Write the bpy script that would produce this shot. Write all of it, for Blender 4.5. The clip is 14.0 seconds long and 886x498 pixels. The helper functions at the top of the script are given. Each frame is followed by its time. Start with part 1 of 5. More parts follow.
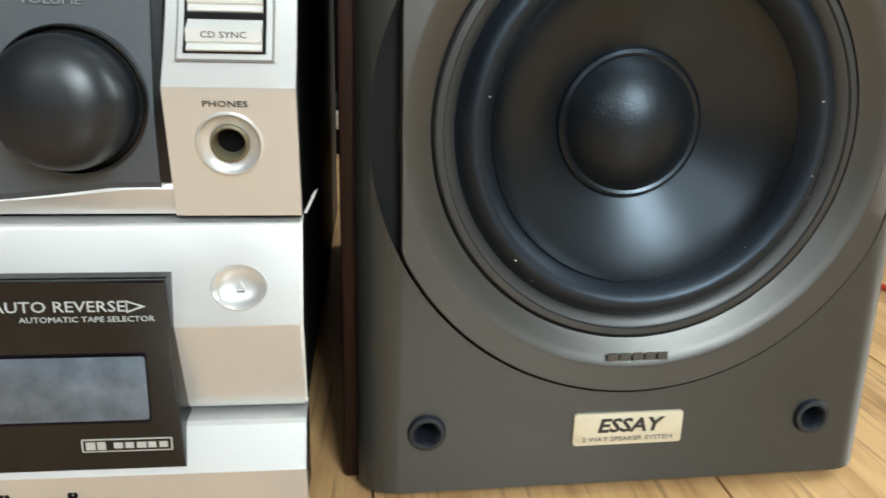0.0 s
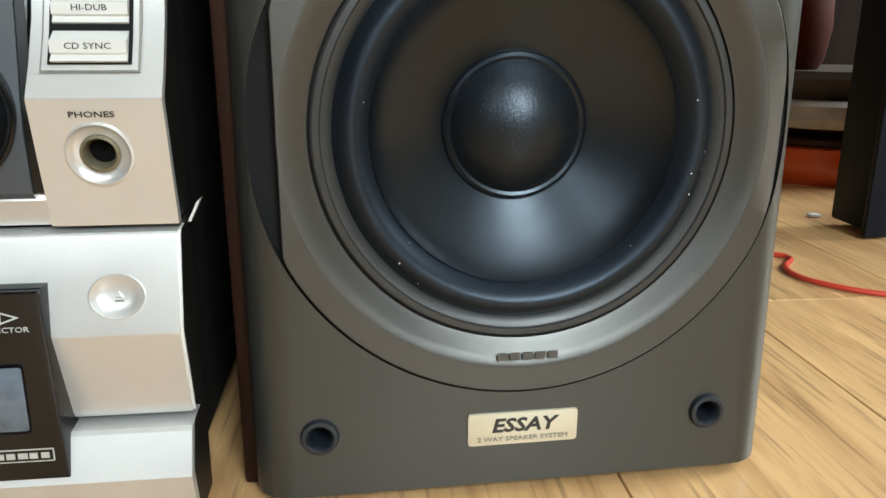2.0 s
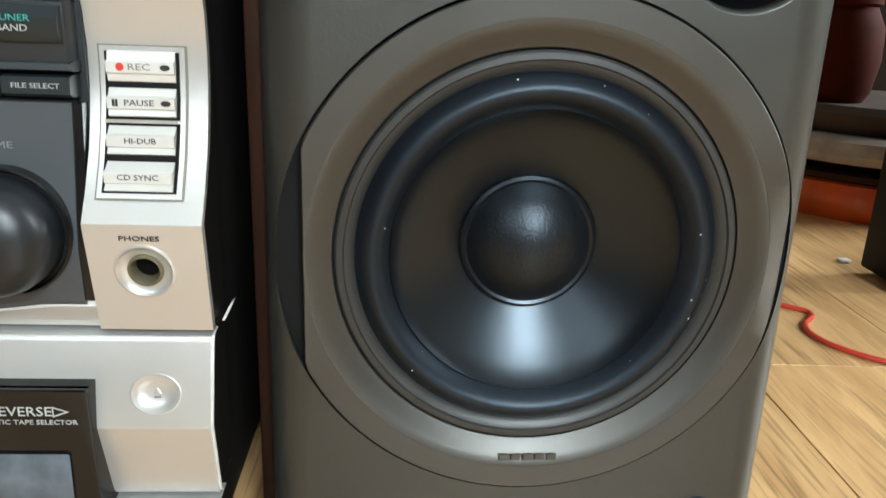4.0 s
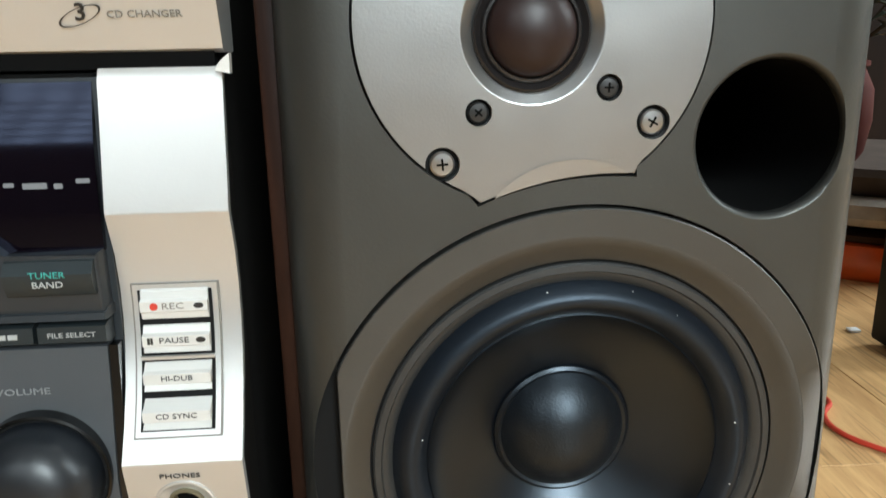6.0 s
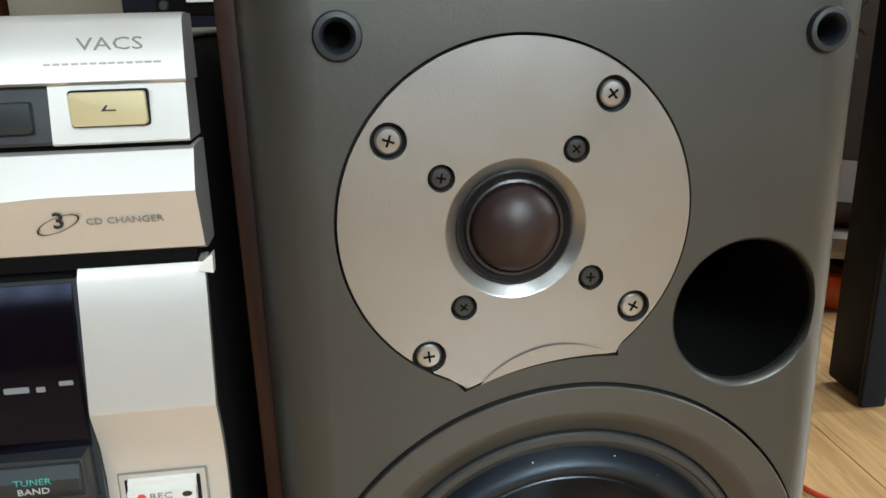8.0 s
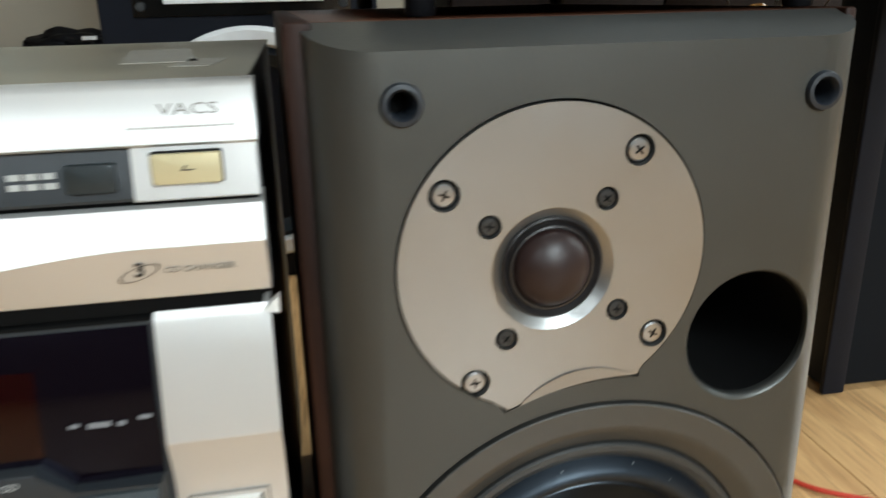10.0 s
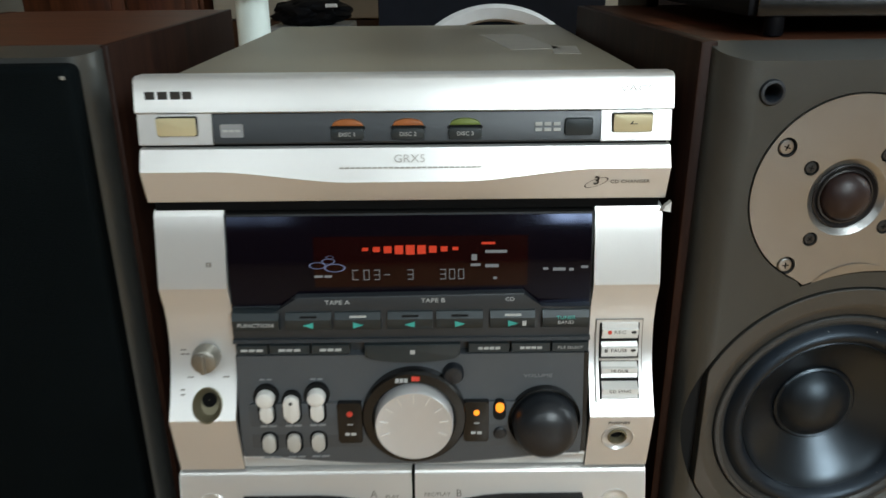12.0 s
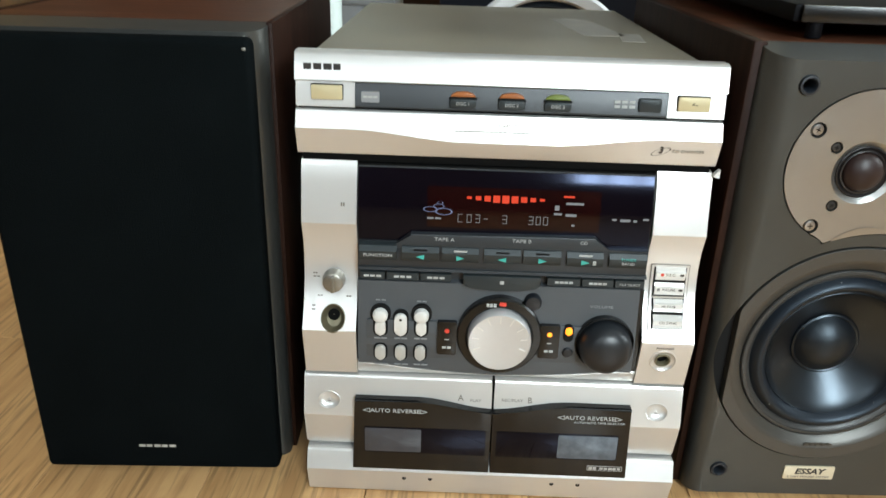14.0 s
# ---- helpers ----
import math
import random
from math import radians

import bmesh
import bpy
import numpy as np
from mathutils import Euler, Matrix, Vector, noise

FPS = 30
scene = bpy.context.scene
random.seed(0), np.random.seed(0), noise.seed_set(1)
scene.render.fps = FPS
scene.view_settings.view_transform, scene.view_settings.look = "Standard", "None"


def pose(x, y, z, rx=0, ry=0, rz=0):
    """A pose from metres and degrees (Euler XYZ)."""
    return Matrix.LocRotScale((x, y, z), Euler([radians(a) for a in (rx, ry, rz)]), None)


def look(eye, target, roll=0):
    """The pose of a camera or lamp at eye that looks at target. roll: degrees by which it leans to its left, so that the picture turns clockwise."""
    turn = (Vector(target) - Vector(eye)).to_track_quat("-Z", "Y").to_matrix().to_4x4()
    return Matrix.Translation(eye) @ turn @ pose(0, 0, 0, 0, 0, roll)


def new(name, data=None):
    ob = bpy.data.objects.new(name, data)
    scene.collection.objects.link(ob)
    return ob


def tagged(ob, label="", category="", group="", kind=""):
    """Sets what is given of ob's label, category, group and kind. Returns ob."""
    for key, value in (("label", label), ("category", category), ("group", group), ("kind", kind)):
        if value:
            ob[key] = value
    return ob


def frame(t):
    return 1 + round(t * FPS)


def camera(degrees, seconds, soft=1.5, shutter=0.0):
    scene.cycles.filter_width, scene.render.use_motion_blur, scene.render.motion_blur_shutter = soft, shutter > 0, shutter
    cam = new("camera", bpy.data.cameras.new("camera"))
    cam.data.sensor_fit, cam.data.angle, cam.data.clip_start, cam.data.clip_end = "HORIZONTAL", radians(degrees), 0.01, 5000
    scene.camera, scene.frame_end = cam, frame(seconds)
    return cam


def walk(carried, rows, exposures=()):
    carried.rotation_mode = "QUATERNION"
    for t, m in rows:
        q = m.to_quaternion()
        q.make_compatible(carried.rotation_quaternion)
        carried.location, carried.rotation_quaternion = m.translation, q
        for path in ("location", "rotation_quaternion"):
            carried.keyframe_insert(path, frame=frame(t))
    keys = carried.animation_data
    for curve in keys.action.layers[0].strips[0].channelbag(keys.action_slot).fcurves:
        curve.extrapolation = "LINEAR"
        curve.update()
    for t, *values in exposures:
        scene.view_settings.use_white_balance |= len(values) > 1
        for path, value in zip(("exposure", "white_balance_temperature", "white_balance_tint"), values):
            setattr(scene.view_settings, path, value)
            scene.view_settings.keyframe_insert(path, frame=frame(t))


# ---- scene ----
cam = camera(61.0, 14.0, shutter=0.4)
PATH = [
    (0, (0.168, -0.233, 0.158), (0.317, 1.682, -0.398), 1.2),
    (0.5, (0.186, -0.238, 0.156), (0.343, 1.674, -0.41), 1.9),
    (1, (0.193, -0.238, 0.155), (0.366, 1.677, -0.396), 0.9),
    (1.5, (0.199, -0.238, 0.157), (0.38, 1.678, -0.389), 0.5),
    (2, (0.202, -0.238, 0.158), (0.379, 1.679, -0.381), 0.1),
    (2.2, (0.2, -0.239, 0.163), (0.39, 1.67, -0.403), 0.4),
    (4.3, (0.21, -0.245, 0.22), (0.277, 1.658, -0.393), 2.3),
    (4.5, (0.199, -0.248, 0.228), (0.347, 1.649, -0.386), 1.6),
    (5, (0.195, -0.241, 0.245), (0.354, 1.659, -0.359), 0.3),
    (5.5, (0.196, -0.235, 0.256), (0.324, 1.669, -0.344), -0.3),
    (6, (0.197, -0.227, 0.268), (0.284, 1.697, -0.271), -1.0),
    (6.5, (0.194, -0.221, 0.284), (0.292, 1.701, -0.26), -1.2),
    (7, (0.193, -0.216, 0.299), (0.333, 1.71, -0.221), -1.6),
    (7.5, (0.197, -0.211, 0.318), (0.37, 1.705, -0.228), -1.8),
    (7.7, (0.195, -0.212, 0.323), (0.37, 1.697, -0.249), -1.7),
    (9.8, (0.174, -0.208, 0.353), (0.51, 1.665, -0.265), -0.9),
    (10, (0.162, -0.226, 0.355), (0.462, 1.647, -0.279), -1.3),
    (10.5, (0.099, -0.295, 0.366), (0.174, 1.588, -0.305), -1.1),
    (11, (0.06, -0.355, 0.365), (0.008, 1.528, -0.308), -0.0),
    (11.5, (0.046, -0.362, 0.37), (-0.049, 1.529, -0.273), 0.5),
    (12, (0.029, -0.387, 0.389), (-0.01, 1.479, -0.331), -0.5),
    (12.5, (0.01, -0.49, 0.427), (-0.144, 1.353, -0.335), -0.8),
    (13, (0.001, -0.53, 0.432), (-0.208, 1.345, -0.234), -0.7),
    (13.5, (0.005, -0.524, 0.419), (-0.175, 1.344, -0.274), 0.2),
    (14, (-0.02, -0.487, 0.412), (-0.092, 1.346, -0.385), 1.8),
]
EXPOSURES = [(t, stops, 6480, 4) for t, stops in ((0, 0.1), (2, 0.1), (4.5, 0.1), (7.5, -0.1), (10, -0.1), (11, -0.72), (12, -0.65), (13, 0.05), (14, -0.05))]
walk(cam, [(t, look(eye, target, roll)) for t, eye, target, roll in PATH], EXPOSURES)

# ---------------------------------------------------------------- light
world = bpy.data.worlds.new("world")
scene.world = world
world.use_nodes = True
wnt = world.node_tree
sky = wnt.nodes.new("ShaderNodeTexSky")
sky.sky_type = "NISHITA"
sky.sun_disc = False
sky.sun_elevation, sky.sun_rotation = radians(40), radians(200)
wnt.links.new(sky.outputs[0], wnt.nodes["Background"].inputs[0])
wnt.nodes["Background"].inputs[1].default_value = 0.1


def window_lamp(name, x, y, z, sx, sz, watts, facing, colour):
    lamp = bpy.data.lights.new(name, "AREA")
    lamp.shape, lamp.size, lamp.size_y, lamp.energy, lamp.color = "RECTANGLE", sx, sz, watts, colour
    ob = new(name, lamp)
    ob.matrix_world = look((x, y, z), facing)
    return ob


window_lamp("window_daylight", 0.95, -2.58, 1.62, 0.86, 1.3, 208, (0.6, 0.0, 1.0), (0.84, 0.93, 1.0))
window_lamp("window_daylight", -0.88, -2.58, 1.62, 0.76, 1.3, 22, (-0.5, 0.0, 1.0), (0.84, 0.93, 1.0))
# unseen fill lamp added in the east to brighten the right floor and speaker
window_lamp("side_window_daylight", 2.92, 0.55, 1.5, 1.3, 1.3, 150, (0.7, 0.3, 0.0), (0.84, 0.93, 1.0))


# ---------------------------------------------------------------- materials
def material(name, colour, rough=0.5, metal=0.0, vary=0.12, scale=40.0, bump=0.0, bump_scale=400.0, coat=0.0, rough_vary=0.1, specular=0.5):
    m = bpy.data.materials.new(name)
    m.use_nodes = True
    nt = m.node_tree
    b = nt.nodes["Principled BSDF"]
    b.inputs["Metallic"].default_value = metal
    b.inputs["Coat Weight"].default_value = coat
    b.inputs["Specular IOR Level"].default_value = specular
    tc = nt.nodes.new("ShaderNodeTexCoord")
    n1 = nt.nodes.new("ShaderNodeTexNoise")
    n1.inputs["Scale"].default_value = scale
    n1.inputs["Detail"].default_value = 6
    nt.links.new(tc.outputs["Object"], n1.inputs["Vector"])
    ramp = nt.nodes.new("ShaderNodeMix")
    ramp.data_type = "RGBA"
    ramp.inputs[6].default_value = (*[c * (1 - vary) for c in colour], 1)
    ramp.inputs[7].default_value = (*[min(1, c * (1 + vary)) for c in colour], 1)
    nt.links.new(n1.outputs["Fac"], ramp.inputs[0])
    nt.links.new(ramp.outputs[2], b.inputs["Base Color"])
    mr = nt.nodes.new("ShaderNodeMapRange")
    mr.inputs[3].default_value, mr.inputs[4].default_value = rough - rough_vary / 2, rough + rough_vary / 2
    nt.links.new(n1.outputs["Fac"], mr.inputs[0])
    nt.links.new(mr.outputs[0], b.inputs["Roughness"])
    if bump:
        n2 = nt.nodes.new("ShaderNodeTexNoise")
        n2.inputs["Scale"].default_value = bump_scale
        n2.inputs["Detail"].default_value = 3
        nt.links.new(tc.outputs["Object"], n2.inputs["Vector"])
        bp = nt.nodes.new("ShaderNodeBump")
        bp.inputs["Strength"].default_value = bump
        bp.inputs["Distance"].default_value = 0.001
        nt.links.new(n2.outputs["Fac"], bp.inputs["Height"])
        nt.links.new(bp.outputs[0], b.inputs["Normal"])
    return m


def wood(name, dark, light, rough, grain, along=1, stretch=14.0, coat=0.0, random_tone=0.0, pores=0.0):
    m = bpy.data.materials.new(name)
    m.use_nodes = True
    nt = m.node_tree
    b = nt.nodes["Principled BSDF"]
    b.inputs["Coat Weight"].default_value = coat
    tc = nt.nodes.new("ShaderNodeTexCoord")
    mp = nt.nodes.new("ShaderNodeMapping")
    sc = [grain] * 3
    sc[along] = grain / stretch
    mp.inputs["Scale"].default_value = sc
    nt.links.new(tc.outputs["Object"], mp.inputs["Vector"])
    info = nt.nodes.new("ShaderNodeObjectInfo")
    shift = nt.nodes.new("ShaderNodeVectorMath")
    shift.operation = "ADD"
    wide = nt.nodes.new("ShaderNodeMath")
    wide.operation = "MULTIPLY"
    wide.inputs[1].default_value = 37.0
    nt.links.new(info.outputs["Random"], wide.inputs[0])
    nt.links.new(mp.outputs[0], shift.inputs[0])
    nt.links.new(wide.outputs[0], shift.inputs[1])
    n1 = nt.nodes.new("ShaderNodeTexNoise")
    n1.inputs["Scale"].default_value = 1.0
    n1.inputs["Detail"].default_value = 8
    n1.inputs["Roughness"].default_value = 0.65
    n1.inputs["Distortion"].default_value = 0.6
    nt.links.new(shift.outputs[0], n1.inputs["Vector"])
    cr = nt.nodes.new("ShaderNodeValToRGB")
    cr.color_ramp.elements[0].position, cr.color_ramp.elements[0].color = 0.36, (*dark, 1)
    cr.color_ramp.elements[1].position, cr.color_ramp.elements[1].color = 0.62, (*light, 1)
    nt.links.new(n1.outputs["Fac"], cr.inputs[0])
    out = cr.outputs[0]
    if pores:
        mp2 = nt.nodes.new("ShaderNodeMapping")
        sc2 = [330.0] * 3
        sc2[along] = 13.0
        mp2.inputs["Scale"].default_value = sc2
        nt.links.new(tc.outputs["Object"], mp2.inputs["Vector"])
        shift2 = nt.nodes.new("ShaderNodeVectorMath")
        shift2.operation = "ADD"
        nt.links.new(mp2.outputs[0], shift2.inputs[0])
        nt.links.new(wide.outputs[0], shift2.inputs[1])
        n3 = nt.nodes.new("ShaderNodeTexNoise")
        n3.inputs["Scale"].default_value = 1.0
        n3.inputs["Detail"].default_value = 2
        nt.links.new(shift2.outputs[0], n3.inputs["Vector"])
        n4 = nt.nodes.new("ShaderNodeTexNoise")
        n4.inputs["Scale"].default_value = 9.0
        n4.inputs["Detail"].default_value = 3
        nt.links.new(tc.outputs["Object"], n4.inputs["Vector"])
        both = nt.nodes.new("ShaderNodeMath")
        both.operation = "MULTIPLY_ADD"
        both.inputs[1].default_value = 0.45
        nt.links.new(n4.outputs["Fac"], both.inputs[0])
        nt.links.new(n3.outputs["Fac"], both.inputs[2])
        cut = nt.nodes.new("ShaderNodeMapRange")
        cut.inputs[1].default_value, cut.inputs[2].default_value = 0.76, 0.90
        cut.inputs[3].default_value, cut.inputs[4].default_value = 0.0, pores
        nt.links.new(both.outputs[0], cut.inputs[0])
        stroke = nt.nodes.new("ShaderNodeMix")
        stroke.data_type = "RGBA"
        stroke.inputs[7].default_value = (*[c * 0.42 for c in dark], 1)
        nt.links.new(cut.outputs[0], stroke.inputs[0])
        nt.links.new(out, stroke.inputs[6])
        out = stroke.outputs[2]
    if random_tone:
        hsv = nt.nodes.new("ShaderNodeHueSaturation")
        mr = nt.nodes.new("ShaderNodeMapRange")
        mr.inputs[3].default_value, mr.inputs[4].default_value = 1 - random_tone, 1 + random_tone
        nt.links.new(info.outputs["Random"], mr.inputs[0])
        nt.links.new(mr.outputs[0], hsv.inputs["Value"])
        nt.links.new(out, hsv.inputs["Color"])
        out = hsv.outputs[0]
    nt.links.new(out, b.inputs["Base Color"])
    b.inputs["Roughness"].default_value = rough
    bp = nt.nodes.new("ShaderNodeBump")
    bp.inputs["Strength"].default_value = 0.15
    bp.inputs["Distance"].default_value = 0.001
    nt.links.new(n1.outputs["Fac"], bp.inputs["Height"])
    nt.links.new(bp.outputs[0], b.inputs["Normal"])
    return m


def glow(name, colour, strength):
    m = bpy.data.materials.new(name)
    m.use_nodes = True
    b = m.node_tree.nodes["Principled BSDF"]
    b.inputs["Base Color"].default_value = (*[c * 0.08 for c in colour], 1)
    b.inputs["Emission Color"].default_value = (*colour, 1)
    b.inputs["Emission Strength"].default_value = strength
    return m


M_FLOOR = wood("oak_laminate", (0.45, 0.250, 0.104), (0.63, 0.382, 0.172), 0.36, 60.0, 1, 9.0, 0.15, 0.05, 0.6)
M_FLOOR_BED = material("floor_joint", (0.12, 0.07, 0.035), 0.7)
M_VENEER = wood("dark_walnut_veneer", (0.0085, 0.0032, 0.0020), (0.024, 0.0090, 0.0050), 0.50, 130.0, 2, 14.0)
# same walnut for the tops, its colour lightened for light from above
M_VENEER_LIT = wood("dark_walnut_veneer_lit_top", (0.034, 0.012, 0.0068), (0.090, 0.033, 0.0165), 0.42, 130.0, 0, 14.0)
M_BAFFLE = material("grey_bronze_lacquer", (0.074, 0.075, 0.070), 0.40, 0.70, 0.07, 30, 0.05, 900)
M_RING = material("grey_bronze_ring_lacquer", (0.088, 0.086, 0.080), 0.40, 0.70, 0.06, 30, 0.04, 900)
M_GROOVE = material("black_gap", (0.006, 0.006, 0.006), 0.8, specular=0.2)
M_GASKET = material("grey_rubber_gasket", (0.030, 0.030, 0.029), 0.40, 0.0, 0.1, 60)
M_SURROUND = material("black_rubber_surround", (0.0045, 0.0065, 0.0100), 0.42, 0.0, 0.2, 70, 0.1, 300)
M_CONE = material("black_polypropylene_cone", (0.0020, 0.0028, 0.0045), 0.33, 0.0, 0.25, 35, 0.06, 120, 0.0, 0.08, 0.75)
M_CAP = material("dusty_black_cap", (0.0042, 0.0052, 0.0070), 0.38, 0.0, 0.45, 260, 0.16, 1100)
M_PLATE = material("satin_silver_plate", (0.34, 0.34, 0.335), 0.34, 0.92, 0.05, 60, 0.05, 1200)
M_TWDOME = material("brown_silk_dome", (0.020, 0.010, 0.009), 0.42, 0.0, 0.15, 80, specular=0.35)
M_TWRING = material("black_tweeter_ring", (0.016, 0.014, 0.014), 0.3)
M_CHROME = material("bright_screw_steel", (0.38, 0.38, 0.38), 0.30, 0.95, 0.1, 300)
M_DARKSCREW = material("blackened_screw", (0.05, 0.05, 0.05), 0.35, 0.7)
M_SOCKET = material("blue_black_rubber", (0.008, 0.011, 0.016), 0.5)
M_HOLE = material("deep_black", (0.003, 0.003, 0.003), 0.9, specular=0.1)
M_BADGE = material("cream_badge", (0.62, 0.56, 0.42), 0.35, 0.3, 0.04)
M_INK = material("black_print", (0.02, 0.018, 0.016), 0.5)
M_GREYINK = material("grey_print", (0.20, 0.185, 0.16), 0.5)
M_FAINTINK = material("faint_grey_print", (0.40, 0.38, 0.35), 0.5)
M_WHITEINK = material("white_print", (0.42, 0.43, 0.42), 0.5)
M_TEALINK = material("teal_print", (0.05, 0.36, 0.31), 0.5)
M_REDINK = material("red_print", (0.60, 0.05, 0.03), 0.45)
M_GRILLE = material("black_grille_cloth", (0.0030, 0.0042, 0.0046), 0.95, 0.0, 0.3, 25, 0.6, 1500, specular=0.03)
M_SILVER = material("silver_lacquered_plastic", (0.66, 0.65, 0.63), 0.33, 0.62, 0.035, 25, 0.03, 900)
M_SILVERKNOB = material("brushed_silver_knob", (0.62, 0.62, 0.62), 0.34, 0.5, 0.05, 90)
M_WHITEBTN = material("pearl_button", (0.70, 0.69, 0.66), 0.3, 0.15, 0.04)
M_GOLDBTN = material("pale_gold_button", (0.56, 0.49, 0.30), 0.35, 0.25, 0.05)
M_PANEL = material("slate_grey_panel", (0.075, 0.082, 0.090), 0.42, 0.25, 0.08, 40, 0.05, 900)
M_PANELDK = material("dark_slate_panel", (0.024, 0.028, 0.032), 0.38, 0.1, 0.1, 40)
M_BUTTON = material("dark_green_grey_button", (0.022, 0.029, 0.032), 0.35, 0.15, 0.08, 60)
M_GLASS = material("smoked_display_window", (0.0030, 0.0018, 0.0034), 0.09, 0.0, 0.3, 8, 0.0, 1, 0.0, 0.04, 0.3)
M_BLACKGLOSS = material("black_glossy_plastic", (0.004, 0.004, 0.004), 0.25, 0.0, 0.2, 20)
M_KNOB = material("black_soft_knob", (0.009, 0.011, 0.014), 0.36, 0.0, 0.3, 60, 0.1, 200)
M_CASE = material("black_steel_case", (0.010, 0.009, 0.008), 0.5, 0.1, 0.2, 18, 0.1, 600)
M_CASETOP = material("dusty_grey_case_top", (0.29, 0.265, 0.205), 0.42, 0.40, 0.16, 14, 0.12, 700)
M_LABELTRACE = material("pale_label_trace", (0.30, 0.285, 0.25), 0.55, 0.2, 0.2, 60)
M_JACK = material("tarnished_brass", (0.17, 0.15, 0.095), 0.45, 0.5)
M_KNOBMETAL = material("dull_grey_metal", (0.27, 0.255, 0.22), 0.36, 0.75, 0.15, 200)
M_GREYKEY = material("grey_pearl_key", (0.47, 0.46, 0.43), 0.34, 0.2, 0.05)
# colours of the reflections painted on the two cassette windows
M_REFLECTION = material("mottled_painted_reflection", (0.105, 0.125, 0.150), 0.2, 0.1, 0.7, 120, 0.4, 160)
M_REFLECTIONDIM = material("dim_painted_reflection", (0.045, 0.047, 0.055), 0.2, 0.0, 0.5, 60)
M_TAN = material("worn_scuff", (0.66, 0.65, 0.62), 0.6)
M_LEDRED = glow("red_display_segment", (1.0, 0.06, 0.015), 0.7)
M_LEDORANGE = glow("orange_lamp", (1.0, 0.30, 0.02), 2.5)
M_LEDDIM = material("dim_orange_lens", (0.30, 0.095, 0.022), 0.35)
M_LEDGREEN = material("dim_green_lens", (0.12, 0.16, 0.03), 0.35)
M_SEGMENT = glow("pale_display_segment", (0.55, 0.58, 0.62), 0.32)
M_SEGBLUE = glow("blue_display_outline", (0.35, 0.42, 0.75), 0.3)
M_DARKRED = material("dark_red_filter", (0.0090, 0.0010, 0.0012), 0.10, 0, 0.3, 20, specular=0.3)
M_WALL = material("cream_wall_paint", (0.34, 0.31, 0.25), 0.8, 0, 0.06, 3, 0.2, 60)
# brown chosen for the out-of-view walls so they bounce less light
M_WALLDARK = material("low_bounce_brown_wall", (0.13, 0.10, 0.075), 0.85, 0, 0.08, 3, 0.2, 60)
M_CEIL = material("white_ceiling_paint", (0.45, 0.45, 0.45), 0.85, 0, 0.03, 3)
M_OCHRE = wood("ochre_panel", (0.33, 0.185, 0.050), (0.43, 0.25, 0.075), 0.5, 25.0, 2, 10.0)
M_REDWOOD = wood("red_brown_cabinet", (0.050, 0.015, 0.006), (0.11, 0.034, 0.013), 0.4, 40.0, 2, 12.0)
M_BLUE = material("blue_plastic", (0.03, 0.12, 0.48), 0.4)
M_FANWHITE = material("pale_green_white_plastic", (0.60, 0.66, 0.62), 0.4)
M_FANGREY = material("grey_fan_blade", (0.35, 0.37, 0.37), 0.4)
M_BLACKVINYL = material("blue_black_vinyl", (0.007, 0.008, 0.012), 0.5, 0, 0.2, 30, 0.2, 500)
M_WHITEPL = material("white_plastic_trim", (0.72, 0.72, 0.72), 0.4)
M_BLACKMATT = material("matt_black_metal", (0.003, 0.003, 0.004), 0.6, 0.0, 0.2, 20, specular=0.1)
M_BEIGE = material("beige_instrument_panel", (0.56, 0.49, 0.36), 0.5, 0, 0.06, 30)
M_BEIGEDK = material("olive_beige_case", (0.26, 0.24, 0.16), 0.5, 0, 0.1, 30)
M_BRASS = material("brass_knob", (0.55, 0.42, 0.15), 0.35, 0.8)
M_LBLUE = material("light_blue_cap", (0.25, 0.45, 0.55), 0.4)
M_LORANGE = material("orange_cap", (0.70, 0.36, 0.10), 0.4)
M_ORANGE = material("orange_red_plastic", (0.62, 0.085, 0.012), 0.3, 0, 0.35, 30, 0.6, 60, 0.4)
M_STONE = material("mottled_grey_stone", (0.34, 0.29, 0.25), 0.6, 0, 0.55, 45, 0.6, 90)
M_BROWNPOT = material("brown_glazed_pot", (0.045, 0.022, 0.012), 0.3, 0, 0.4, 20)
M_GREYCLAY = material("grey_clay", (0.08, 0.06, 0.05), 0.6, 0, 0.4, 30, 0.4, 90)
# orange-red glaze darkened in colour to stand for the shade round the vase
M_VASESHADED = material("shaded_orange_glaze", (0.060, 0.0075, 0.003), 0.75, 0, 0.45, 14)
M_LEAF = material("dark_dry_leaf", (0.020, 0.030, 0.012), 0.6, 0, 0.5, 60)
M_STEM = material("brown_stem", (0.045, 0.030, 0.015), 0.7)
M_BEADBLUE = material("blue_bead", (0.05, 0.10, 0.22), 0.2)
M_CABLE = material("red_cable", (0.50, 0.045, 0.025), 0.4)
# brown wood taken down to near black, the corner's shade in its colour
M_SHADEDWOOD = wood("shaded_brown_wood", (0.005, 0.0025, 0.0018), (0.010, 0.005, 0.0035), 0.6, 60.0, 2, 12.0)
M_DARKBLUE = material("dark_blue_laminate", (0.003, 0.005, 0.008), 0.55, 0, 0.15, 20)
M_GREYBOX = material("grey_plastic", (0.24, 0.25, 0.26), 0.5)
M_WINFRAME = material("white_window_frame", (0.70, 0.69, 0.66), 0.5)


for m in (M_VENEER, M_VENEER_LIT, M_SHADEDWOOD, M_DARKBLUE, M_BROWNPOT, M_VASESHADED, M_GREYCLAY, M_BLACKVINYL):
    m.node_tree.nodes["Principled BSDF"].inputs["Specular IOR Level"].default_value = 0.12
